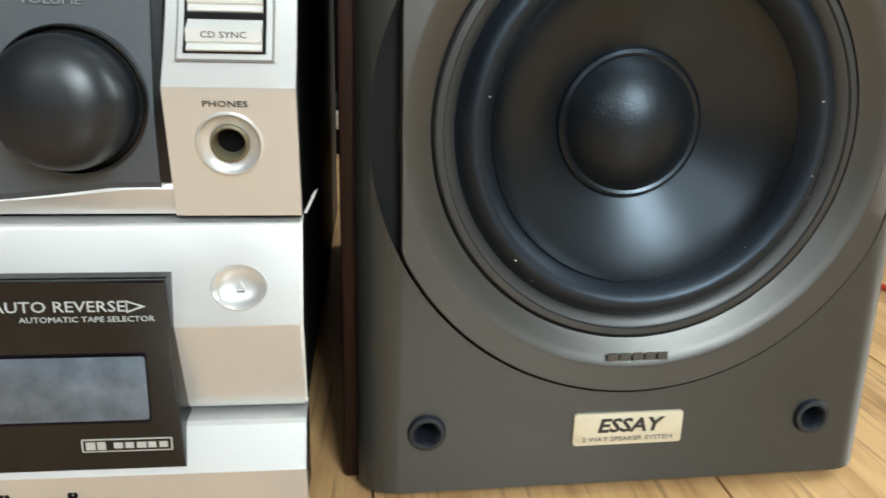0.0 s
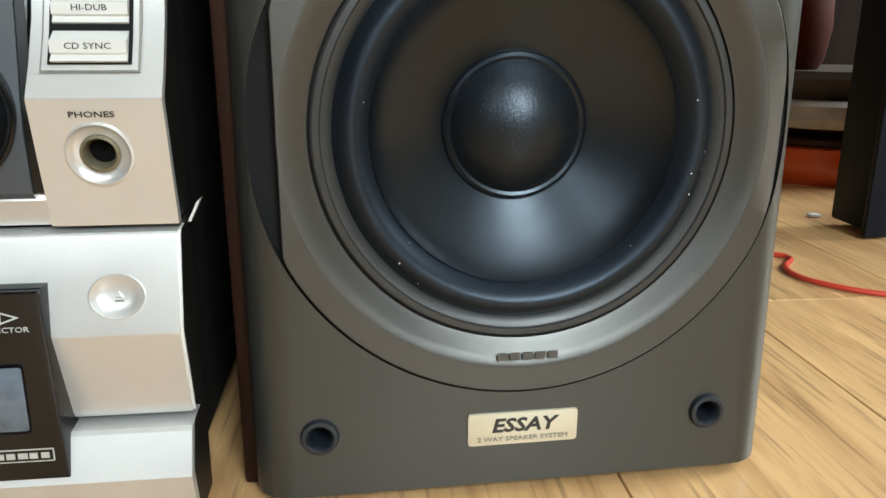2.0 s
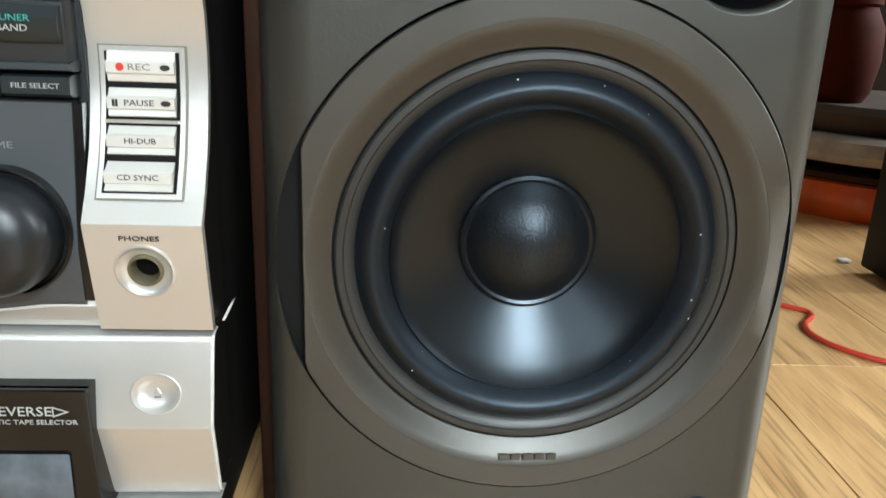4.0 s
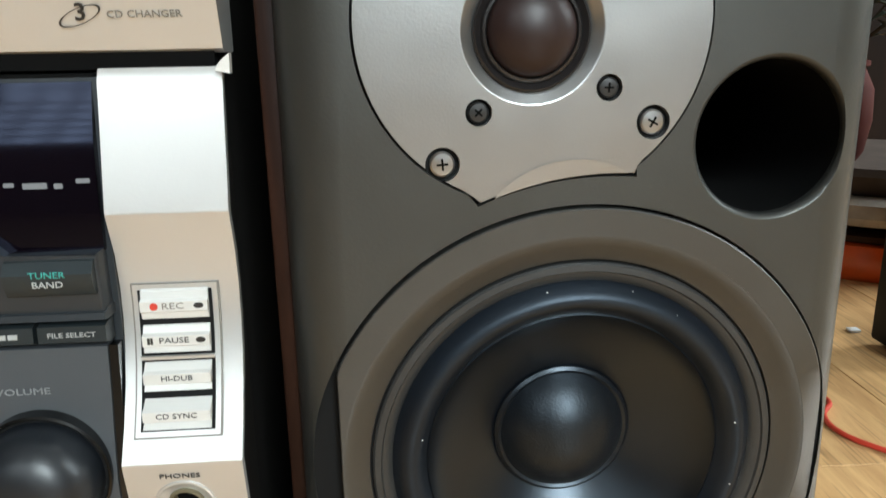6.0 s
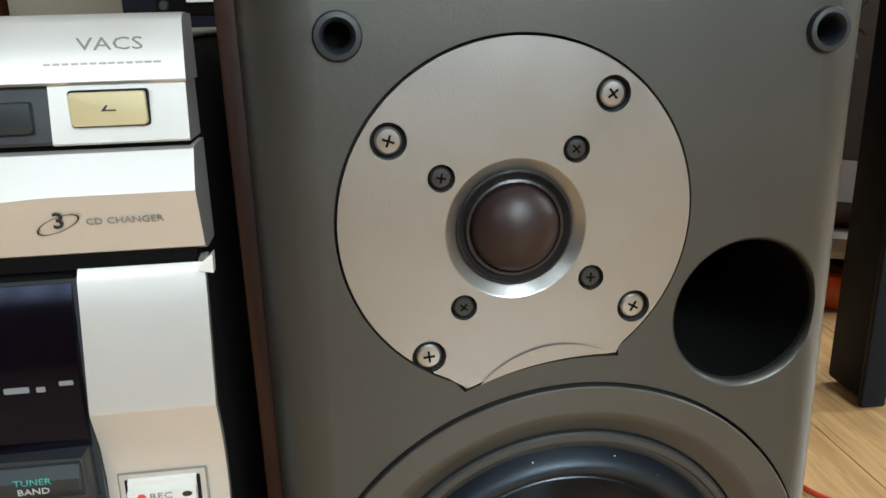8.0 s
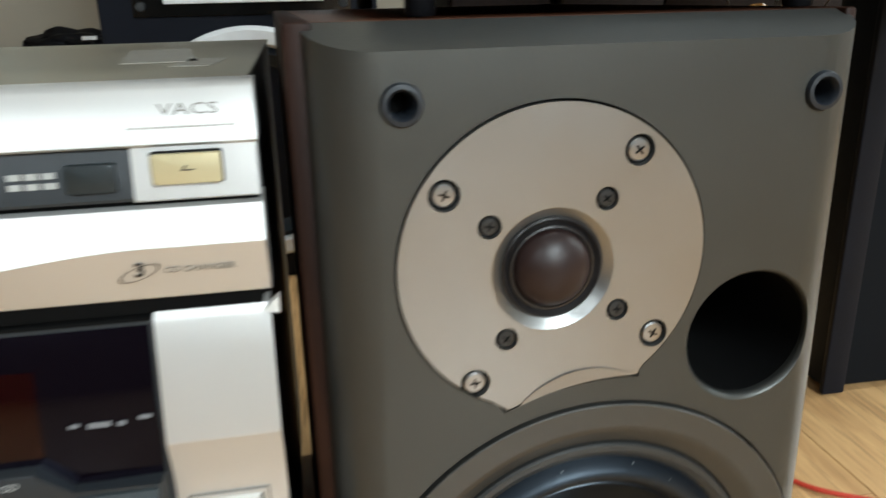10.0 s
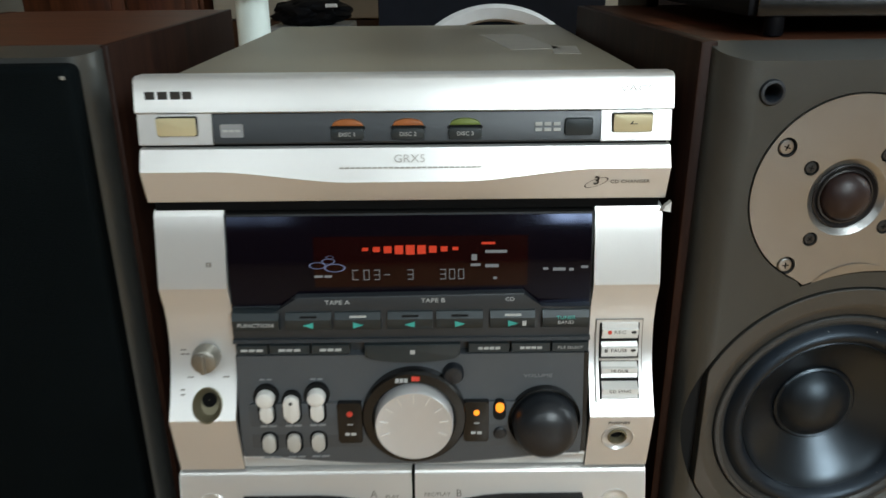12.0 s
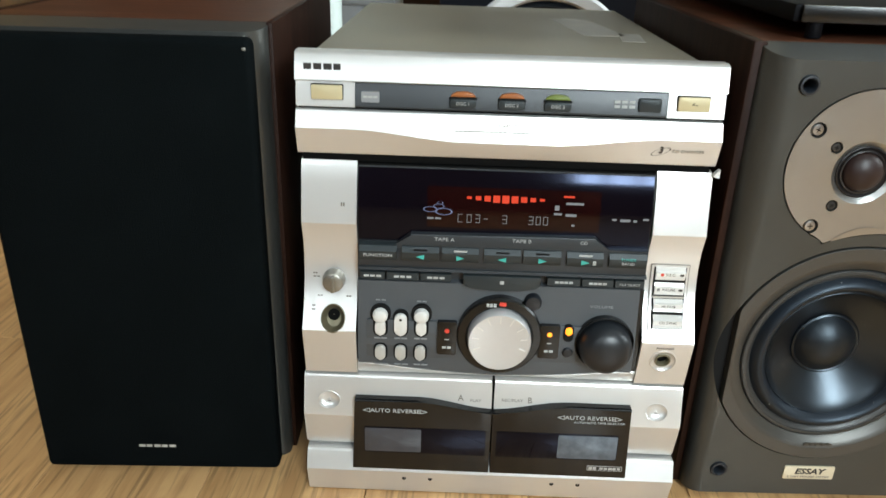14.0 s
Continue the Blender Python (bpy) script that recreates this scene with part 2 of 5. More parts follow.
# cool sky light put into the highlights as a bluish specular colour
for m, tint in ((M_CONE, (0.74, 0.87, 1.0)), (M_SURROUND, (0.70, 0.84, 1.0)), (M_CAP, (0.75, 0.88, 1.0)), (M_GLASS, (0.55, 0.65, 1.0))):
    m.node_tree.nodes["Principled BSDF"].inputs["Specular Tint"].default_value = (*tint, 1)


# ---------------------------------------------------------------- building helpers
def thing(name, at, label, category, group=""):
    ob = new(name)
    ob.empty_display_size = 0.02
    ob.location = at
    return tagged(ob, label, category, group)


def part(name, bm, mat, parent=None, label="", smooth=True, angle=35):
    bmesh.ops.recalc_face_normals(bm, faces=bm.faces)
    me = bpy.data.meshes.new(name)
    bm.to_mesh(me)
    bm.free()
    me.materials.append(mat)
    return part_mesh(name, me, parent, label, smooth, angle)


PLACE = Matrix.Identity(4)


def part_mesh(name, me, parent, label="", smooth=True, angle=35):
    me.transform(PLACE)
    if smooth:
        me.shade_smooth()
        me.set_sharp_from_angle(angle=radians(angle))
    ob = new(name, me)
    if parent is not None:
        ob.parent = parent
        if parent.type == "EMPTY":
            ob.location = -parent.location
    if label:
        ob["label"] = label
    return ob


def box(x0, x1, y0, y1, z0, z1, bevel=0.0, segments=2, bm=None):
    own = bm is None
    bm = bm or bmesh.new()
    r = bmesh.ops.create_cube(bm, size=1)
    for v in r["verts"]:
        v.co = Vector(((x0 + x1) / 2 + v.co.x * (x1 - x0), (y0 + y1) / 2 + v.co.y * (y1 - y0), (z0 + z1) / 2 + v.co.z * (z1 - z0)))
    if bevel and own:
        bmesh.ops.bevel(bm, geom=bm.edges[:], offset=bevel, segments=segments, affect="EDGES", profile=0.5)
    return bm


def lathe(cx, cz, profile, n=64, cap_start=False, cap_end=False, sx=1.0, sz=1.0):
    """Rings of (radius, y) round the line through (cx, cz) along y."""
    bm = bmesh.new()
    rings = []
    for r, y in profile:
        rings.append([bm.verts.new((cx + sx * r * math.cos(2 * math.pi * k / n), y, cz + sz * r * math.sin(2 * math.pi * k / n))) for k in range(n)])
    for a, b in zip(rings, rings[1:]):
        for k in range(n):
            bm.faces.new((a[k], a[(k + 1) % n], b[(k + 1) % n], b[k]))
    if cap_start:
        bm.faces.new(rings[0])
    if cap_end:
        bm.faces.new(rings[-1])
    return bm


def turned(cx, cy, profile, n=48, cap=True):
    """Rings of (radius, z) round an upright line."""
    bm = bmesh.new()
    rings = []
    for r, z in profile:
        rings.append([bm.verts.new((cx + r * math.cos(2 * math.pi * k / n), cy + r * math.sin(2 * math.pi * k / n), z)) for k in range(n)])
    for a, b in zip(rings, rings[1:]):
        for k in range(n):
            bm.faces.new((a[k], a[(k + 1) % n], b[(k + 1) % n], b[k]))
    if cap:
        bm.faces.new(rings[0])
        bm.faces.new(rings[-1])
    return bm


def slab(outline, y_front, y_back, bevel=0.0, segments=2):
    """A plate with an outline of (x, z), its front at y_front; the front rim can be bevelled."""
    bm = bmesh.new()
    f = [bm.verts.new((x, y_front, z)) for x, z in outline]
    b = [bm.verts.new((x, y_back, z)) for x, z in outline]
    front = bm.faces.new(f)
    bm.faces.new(b[::-1])
    n = len(f)
    for k in range(n):
        bm.faces.new((f[k], f[(k + 1) % n], b[(k + 1) % n], b[k]))
    if bevel:
        bmesh.ops.bevel(bm, geom=list(front.edges), offset=bevel, segments=segments, affect="EDGES", profile=0.5)
    return bm


def rounded(x0, x1, z0, z1, r, n=5):
    pts = []
    for cx, cz, a0 in ((x1 - r, z1 - r, 0), (x0 + r, z1 - r, 90), (x0 + r, z0 + r, 180), (x1 - r, z0 + r, 270)):
        for k in range(n + 1):
            a = radians(a0 + 90 * k / n)
            pts.append((cx + r * math.cos(a), cz + r * math.sin(a)))
    return pts


def disc(cx, cz, r, n=32, sx=1.0, sz=1.0):
    return [(cx + sx * r * math.cos(2 * math.pi * k / n), cz + sz * r * math.sin(2 * math.pi * k / n)) for k in range(n)]


def fascia(profile, x0, x1, back, columns=1, shift=None, shell=0.0):
    """A moulded front: a profile of (y, z) from top to bottom drawn along x, closed to the plane y = back, or a shell of that thickness."""
    bm = bmesh.new()
    rows = []
    for c in range(columns + 1):
        x = x0 + (x1 - x0) * c / columns
        pts = [shift(x, y, z) if shift else (y, z) for y, z in profile]
        if shell:
            rear = [(min(back, y + shell), z) for y, z in reversed(pts)]
        else:
            rear = [(back, pts[-1][1]), (back, pts[0][1])]
        rows.append([bm.verts.new((x, y, z)) for y, z in pts + rear])
    n = len(rows[0])
    for a, b in zip(rows, rows[1:]):
        for k in range(n):
            bm.faces.new((a[k], b[k], b[(k + 1) % n], a[(k + 1) % n]))
    bm.faces.new(rows[0])
    bm.faces.new(rows[-1][::-1])
    return bm


def text(name, words, x, y, z, height, mat, parent, slant=0.0, centre=True, spread=1.0, lean=0.0, bold=0.0):
    """Raised print in the built-in letters, facing -y."""
    cu = bpy.data.curves.new(name, "FONT")
    cu.body, cu.size, cu.extrude, cu.shear, cu.offset = words, height * 1.38, 0.00012, slant, bold
    cu.align_x = "CENTER" if centre else "LEFT"
    cu.align_y = "CENTER"
    cu.resolution_u = 2
    ob = new(name, cu)
    me = bpy.data.meshes.new_from_object(ob.evaluated_get(bpy.context.evaluated_depsgraph_get()))
    bpy.data.objects.remove(ob)
    me.transform(pose(x, y, z, 90 + lean, 0, 0) @ Matrix.Diagonal((spread, 1, 1, 1)))
    me.materials.append(mat)
    return part_mesh(name, me, parent, smooth=False)


def bars(name, x0, x1, z, height, y, mat, parent, count=4, seed=1):
    """Unreadable print: short plain bars in a row."""
    rnd = random.Random(seed)
    bm = bmesh.new()
    w = (x1 - x0) / count
    for k in range(count):
        box(x0 + k * w + w * 0.1, x0 + (k + 1) * w - w * rnd.uniform(0.05, 0.2), y - 0.00015, y + 0.0004, z - height / 2, z + height / 2, bm=bm)
    return part(name, bm, mat, parent, smooth=False)


def tilt(ob, y, z, degrees):
    """Lean a part about the line along x through (y, z)."""
    ob.data.transform(Matrix.Translation((0, y, z)) @ pose(0, 0, 0, degrees, 0, 0) @ Matrix.Translation((0, -y, -z)))


def turn_thing(root, px, py, degrees):
    """Turn a finished thing on the floor about the point (px, py)."""
    m = Matrix.Translation((px, py, 0)) @ pose(0, 0, 0, 0, 0, degrees) @ Matrix.Translation((-px, -py, 0))
    root.matrix_basis = m @ root.matrix_basis


def carve(ob, cutters):
    """Cut the solids out of a part for good."""
    for c in cutters:
        mod = ob.modifiers.new("cut", "BOOLEAN")
        mod.operation, mod.object, mod.solver = "DIFFERENCE", c, "EXACT"
    me = bpy.data.meshes.new_from_object(ob.evaluated_get(bpy.context.evaluated_depsgraph_get()))
    ob.modifiers.clear()
    ob.data = me
    me.shade_smooth()
    me.set_sharp_from_angle(angle=radians(30))
    even = ob.modifiers.new("even_normals", "WEIGHTED_NORMAL")
    even.keep_sharp, even.weight = True, 100
    for c in cutters:
        bpy.data.objects.remove(c)


def cutter(bm):
    bmesh.ops.recalc_face_normals(bm, faces=bm.faces)
    me = bpy.data.meshes.new("cutter")
    bm.to_mesh(me)
    bm.free()
    return new("cutter", me)


def structure(name, bm, mat, label, category):
    return tagged(part(name, bm, mat, smooth=False), label, category, kind="structure")


# ---------------------------------------------------------------- room
structure("floor", box(-3.0, 3.0, -2.7, 2.7, -0.08, -0.004), M_FLOOR_BED, "light oak laminate floor with narrow dark joints", "floor")
structure("wall_north", box(-3.1, 3.1, 2.6, 2.75, 0, 2.6), M_WALL, "cream painted plaster wall behind the equipment", "wall")
structure("wall_west", box(-3.15, -3.0, -2.7, 2.6, 0, 2.6), M_WALLDARK, "unseen side wall, coloured dull brown to cut bounced light", "wall")


def wall_with_opening(name, along_x, a0, a1, o0, o1, b0, b1, z0, z1, label):
    bm = bmesh.new()
    for u0, u1, w0, w1 in ((a0, o0, 0, 2.6), (o1, a1, 0, 2.6), (o0, o1, 0, z0), (o0, o1, z1, 2.6)):
        if along_x:
            box(u0, u1, b0, b1, w0, w1, bm=bm)
        else:
            box(b0, b1, u0, u1, w0, w1, bm=bm)
    return structure(name, bm, M_WALL, label, "wall")


bm = bmesh.new()
for u0, u1, w0, w1 in ((-3.1, -1.26, 0, 2.6), (-0.50, 0.52, 0, 2.6), (1.38, 3.1, 0, 2.6), (-1.26, -0.50, 0, 0.97), (-1.26, -0.50, 2.27, 2.6), (0.52, 1.38, 0, 0.97), (0.52, 1.38, 2.27, 2.6)):
    box(u0, u1, -2.6, -2.45, w0, w1, bm=bm)
structure("wall_south", bm, M_WALLDARK, "wall with two tall barred windows, coloured dull brown to cut bounced light", "wall")
wall_with_opening("wall_east", False, -2.7, 2.6, -0.15, 1.25, 2.75, 2.9, 0.8, 2.2, "cream wall opened for the added side window")
structure("ceiling", box(-3.1, 3.1, -2.7, 2.75, 2.6, 2.7), M_CEIL, "white painted ceiling", "ceiling")


def window(name, along_x, o0, o1, b, z0, z1, mullions, transoms, label):
    root = tagged(new(name), label, "window", kind="structure")
    t = 0.022
    for k in range(mullions + 1):
        u = o0 + (o1 - o0) * k / mullions
        w = t if k in (0, mullions) else t * 0.6
        part("bar", box(u - w, u + w, b - 0.02, b + 0.02, z0, z1) if along_x else box(b - 0.02, b + 0.02, u - w, u + w, z0, z1), M_WINFRAME, root, smooth=False)
    for k in range(transoms + 1):
        z = z0 + (z1 - z0) * k / transoms
        part("rail", box(o0, o1, b - 0.017, b + 0.017, z - t * 0.6, z + t * 0.6) if along_x else box(b - 0.017, b + 0.017, o0, o1, z - t * 0.6, z + t * 0.6), M_WINFRAME, root, smooth=False)


window("window_1", True, 0.52, 1.38, -2.5, 0.97, 2.27, 6, 9, "white framed window with a metal grid of bars")
window("window_3", True, -1.26, -0.50, -2.5, 0.97, 2.27, 5, 9, "white framed window with a metal grid of bars")
# unseen window added only to house the east fill lamp
window("window_2", False, -0.15, 1.25, 2.8, 0.8, 2.2, 3, 2, "white framed side window added for the fill lamp, unseen")


# ---------------------------------------------------------------- loudspeakers
CX, CZ = 0.2520, 0.1287


def screw(cx, cz, r, y, mat, parent, name, turn):
    body = part(name, lathe(cx, cz, [(r, y + 0.0018), (r, y - 0.0002), (r * 0.85, y - 0.0007), (r * 0.3, y - 0.0009)], 20, cap_end=True), mat, parent)
    bm = bmesh.new()
    for a in (turn, turn + 90):
        m = Matrix.Translation((cx, y - 0.00095, cz)) @ pose(0, 0, 0, 0, a, 0)
        r2 = bmesh.ops.create_cube(bm, size=1)
        for v in r2["verts"]:
            v.co = m @ Vector((v.co.x * r * 0.92, v.co.y * 0.0003, v.co.z * r * 0.17))
    part("cross_slot", bm, M_HOLE, body, smooth=False)


def cabinet(root, x0, x1, y_front, z1, depth_to, baffle_thick):
    """The veneered box behind the front baffle, as four boards and a back."""
    t = 0.009
    yb = y_front + baffle_thick
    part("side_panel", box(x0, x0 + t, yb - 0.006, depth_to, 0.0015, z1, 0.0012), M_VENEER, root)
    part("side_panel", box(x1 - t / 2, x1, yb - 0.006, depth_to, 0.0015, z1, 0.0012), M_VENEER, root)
    part("top_panel", box(x0 + t, x1 - t / 2, yb, depth_to, z1 - t, z1 - 0.0003), M_VENEER_LIT, root)
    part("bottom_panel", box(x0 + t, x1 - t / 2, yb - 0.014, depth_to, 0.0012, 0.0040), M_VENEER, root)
    part("back_panel", box(x0 + t, x1 - t / 2, depth_to - t, depth_to - 0.002, 0.0105, z1 - t), M_CASE, root)


def baffle_solid(x0, x1, y0, y1, z0, z1, side, top):
    """The front board: its sides round off more and more towards the top, and the top slopes back."""
    bm = bmesh.new()
    rows = []
    levels = 14
    for k in range(levels + 1):
        q = k / levels
        r = side * (0.62 + 0.38 * q)
        d = min(0.0200, side * (0.55 + 0.45 * q))
        ring = [(x0, y1), (x0, y0 + d)]
        ring += [(x0 + r * (1 - math.cos(radians(a))), y0 + d * (1 - math.sin(radians(a)))) for a in (15, 30, 45, 60, 75, 90)]
        ring += [(x1 - r * (1 - math.cos(radians(a))), y0 + d * (1 - math.sin(radians(a)))) for a in (90, 75, 60, 45, 30, 15)]
        ring += [(x1, y0 + d), (x1, y1)]
        row = []
        for x, y in ring:
            z = z0 + (z1 - z0) * q
            if k == levels:
                z -= top * (y1 - y) / (y1 - y0)
            row.append(bm.verts.new((x, y, z)))
        rows.append(row)
    n = len(rows[0])
    for a, b in zip(rows, rows[1:]):
        for k in range(n):
            bm.faces.new((a[k], a[(k + 1) % n], b[(k + 1) % n], b[k]))
    bm.faces.new(rows[0])
    bm.faces.new(rows[-1])
    return bm


def loudspeaker_open(root):
    x0, x1, yf, z1 = 0.1535, 0.3490, -0.005, 0.3490
    cabinet(root, x0, x1, yf, z1, 0.325, 0.022)
    baf = part("front_baffle", baffle_solid(x0 + 0.0050, x1 - 0.0022, yf, yf + 0.0218, 0.0042, z1 - 0.0004, 0.0217, 0.0078), M_BAFFLE, root)
    port = (0.3103, 0.2365, 0.0240)
    sockets = ((0.1860, 0.3255), (0.3266, 0.3233), (0.1814, 0.0274), (0.3209, 0.0272))
    cuts = [cutter(lathe(CX, CZ, [(0.0893, -0.03), (0.0893, 0.0005)], 160, True, True)), cutter(lathe(CX, CZ, [(0.0790, -0.02), (0.0790, 0.05)], 96, True, True))]
    flare = [(port[2] + 0.0028, -0.0052)] + [(port[2] + 0.0028 * (1 - math.sin(radians(a))), -0.0022 - 0.0030 * math.cos(radians(a))) for a in (15, 30, 45, 60, 75, 90)] + [(port[2], 0.05)]
    cuts.append(cutter(lathe(port[0], port[1], [(port[2] + 0.0028, -0.02)] + flare, 64, True, True)))
    for sx, sz in sockets:
        cuts.append(cutter(lathe(sx, sz, [(0.0066, -0.03), (0.0066, 0.012)], 32, True, True)))
    outline = plate_outline(0.0005)
    cuts.append(cutter(slab(outline, -0.02, -0.0022)))
    carve(baf, cuts)
    # bass-reflex port
    part("port_tube", lathe(port[0], port[1], [(port[2] - 0.00005, -0.0012), (port[2] - 0.0003, 0.03), (port[2] - 0.0006, 0.12)], 48, cap_end=True), M_HOLE, root, "black plastic bass port tube")
    for sx, sz in sockets:
        ring = part("grille_socket", lathe(sx, sz, [(0.0065, 0.002), (0.0066, -0.0056), (0.0061, -0.0068), (0.0048, -0.0070), (0.0040, -0.0060), (0.0036, -0.0035), (0.0034, 0.009)], 32, cap_end=True), M_SOCKET, root, "blue-black rubber socket for the grille")
        part("socket_hole", lathe(sx, sz, [(0.0034, 0.0045), (0.0005, 0.0046)], 20, cap_end=True), M_HOLE, ring)
    # woofer
    woofer_ring(root)
    wf = part("woofer_frame", lathe(CX, CZ, [(0.0796, -0.0055), (0.0795, -0.0062), (0.0785, -0.0061), (0.0755, -0.0044), (0.0725, -0.0022), (0.0705, -0.0012), (0.0702, 0.001)], 128), M_RING, root)
    part("groove", lathe(CX, CZ, [(0.0703, -0.0002), (0.0692, 0.0001)], 128), M_GROOVE, wf)
    part("gasket", lathe(CX, CZ, [(0.0697, 0.0006), (0.0695, -0.0016), (0.0688, -0.0024), (0.0668, -0.0026), (0.0663, -0.0018), (0.0640, -0.0010), (0.0628, 0.0006)], 128), M_GASKET, wf)
    roll = [(0.0634 - 0.0124 * k / 12, 0.0012 - 0.0058 * math.sin(math.pi * k / 12)) for k in range(13)]
    part("surround", lathe(CX, CZ, roll, 128), M_SURROUND, root, "black rubber surround with dust specks")
    cone = [(0.0518, 0.0012), (0.0508, 0.0004), (0.0500, 0.0016)] + [(0.0500 - 0.0262 * k / 10, 0.0016 + 0.0172 * (k / 10) ** 0.82) for k in range(1, 11)]
    part("cone", lathe(CX, CZ, cone, 128), M_CONE, root, "glossy black woofer cone")
    part("cap_rim", lathe(CX, CZ, [(0.0252, 0.0180), (0.0250, 0.0168), (0.0238, 0.0160), (0.0226, 0.0166)], 96), M_CONE, root)
    cap = [(0.0229 * math.sin(radians(a)) / math.sin(radians(60)), 0.0168 - 0.0115 * (math.cos(radians(a)) - 0.5) * 2) for a in (60, 54, 48, 42, 36, 30, 24, 18, 12, 6, 1.5)]
    part("dust_cap", lathe(CX, CZ, cap, 72, cap_end=True), M_CAP, root, "domed black dust cap with grey dust")
    part("basket_back", lathe(CX, CZ, [(0.0785, 0.03), (0.001, 0.031)], 32), M_HOLE, root)
    rnd = random.Random(5)
    for k in range(14):
        a, r = rnd.uniform(0, 6.28), rnd.uniform(0.051, 0.062)
        m = Matrix.Translation((CX + r * math.cos(a), 0.0011 - 0.0056 * math.sin(math.pi * (0.0634 - r) / 0.0124), CZ + r * math.sin(a)))
        bm = bmesh.new()
        bmesh.ops.create_icosphere(bm, subdivisions=1, radius=rnd.uniform(0.00015, 0.00038), matrix=m)
        part("dust_speck", bm, M_TAN, root, smooth=False)
    # tweeter
    plate = part("tweeter_plate", slab(plate_outline(-0.0004), -0.0057, -0.0024, 0.0005, 2), M_PLATE, root, "satin silver tweeter plate with a curved notch")
    tx, tz = 0.2342, 0.2698
    cuts = [cutter(lathe(tx, tz, [(0.0215, -0.02), (0.0215, -0.0057), (0.0208, -0.0054), (0.0175, -0.0030), (0.0172, 0.01)], 72, True, True))]
    for px, pz in ((0.1980, 0.2974), (0.2622, 0.3077), (0.2073, 0.2318), (0.2713, 0.2427)):
        cuts.append(cutter(lathe(px, pz, [(0.0052, -0.02), (0.0052, -0.0032)], 28, True, True)))
    for px, pz in ((0.2124, 0.2862), (0.2518, 0.2925), (0.2573, 0.2532), (0.2182, 0.2468)):
        cuts.append(cutter(lathe(px, pz, [(0.0040, -0.02), (0.0040, -0.0034)], 24, True, True)))
    carve(plate, cuts)
    part("notch_bevel", crescent(), M_PLATE, plate)
    # black disc on each recess floor paints the shade round the screw head
    for k, (px, pz) in enumerate(((0.1980, 0.2974), (0.2622, 0.3077), (0.2073, 0.2318), (0.2713, 0.2427))):
        part("screw_recess", lathe(px, pz, [(0.00515, -0.0034), (0.0005, -0.0033)], 24), M_GROOVE, plate)
        screw(px, pz, 0.0038, -0.0046, M_CHROME, plate, "steel_screw", 20 + 33 * k)
    for k, (px, pz) in enumerate(((0.2124, 0.2862), (0.2518, 0.2925), (0.2573, 0.2532), (0.2182, 0.2468))):
        part("screw_recess", lathe(px, pz, [(0.00395, -0.0036), (0.0005, -0.0035)], 24), M_GROOVE, plate)
        screw(px, pz, 0.0031, -0.0046, M_DARKSCREW, plate, "black_screw", 10 + 41 * k)
    part("tweeter_ring", lathe(tx, tz, [(0.0176, -0.0028), (0.0174, -0.0040), (0.0168, -0.0044), (0.0160, -0.0034), (0.0152, -0.0026), (0.0146, -0.0040), (0.0138, -0.0042), (0.0132, -0.0030)], 64), M_TWRING, plate, "glossy black tweeter surround")
    dome = [(0.0133 * math.sin(radians(a)), -0.0030 - 0.0082 * math.cos(radians(a))) for a in (90, 80, 70, 60, 50, 40, 30, 20, 10, 2)]
    part("tweeter_dome", lathe(tx, tz, dome, 56, cap_end=True), M_TWDOME, plate, "dark brown silk tweeter dome")
    # plate gap
    part("plate_gap", slab(plate_outline(0.0005), -0.0024, -0.0021), M_GROOVE, plate, smooth=False)
    # maker's plate
    bd = part("name_plate", slab(rounded(0.2325, 0.2718, 0.0200, 0.0320, 0.0009), -0.0061, -0.004, 0.0003), M_BADGE, root, "cream metal name plate with black italic letters")
    text("name_print", "ESSAY", 0.2521, -0.0063, 0.0272, 0.0052, M_INK, bd, slant=0.2, spread=1.18, bold=0.0002)
    text("small_print", "2 WAY SPEAKER SYSTEM", 0.2521, -0.0063, 0.0222, 0.0017, M_GREYINK, bd, spread=1.28)
    bars("makers_mark", 0.2418, 0.2640, 0.0535, 0.0026, -0.00662, M_RING, root, 5, 3)


def plate_outline(grow):
    """The tweeter plate: a circle with a notch that follows the woofer's ring."""
    cx, cz, r = 0.2350, 0.2718, 0.0529 + grow
    pts = []
    for k in range(111):
        a = radians(-53 + 301 * k / 110)
        pts.append((cx + r * math.cos(a), cz + r * math.sin(a)))
    for k in range(25):
        q = k / 24
        a = radians(110.4 - (110.4 - 81.3) * q)
        R = 0.0966 + 0.0026 * q - grow * 1.5
        pts.append((CX + R * math.cos(a) - grow * (1 - 2 * q), CZ + R * math.sin(a)))
    return pts


def crescent():
    """A shallow dished sickle above the notch."""
    bm = bmesh.new()
    lo, hi = [], []
    n = 24
    for k in range(n + 1):
        s = k / n
        a = radians(107.5 - 24.5 * s)
        e = 0.0967 + 0.0028 * s
        lo.append(bm.verts.new((CX + e * math.cos(a), -0.0058, CZ + e * math.sin(a))))
        h = e + 0.0056 * math.sin(math.pi * s) ** 0.8
        hi.append(bm.verts.new((CX + h * math.cos(a), -0.0059 - 0.0005 * math.sin(math.pi * s), CZ + h * math.sin(a))))
    for k in range(n):
        if k == 0:
            bm.faces.new((lo[0], lo[1], hi[1]))
        elif k == n - 1:
            bm.faces.new((lo[k], lo[k + 1], hi[k]))
        else:
            bm.faces.new((lo[k], lo[k + 1], hi[k + 1], hi[k]))
    bmesh.ops.remove_doubles(bm, verts=bm.verts, dist=1e-6)
    return bm


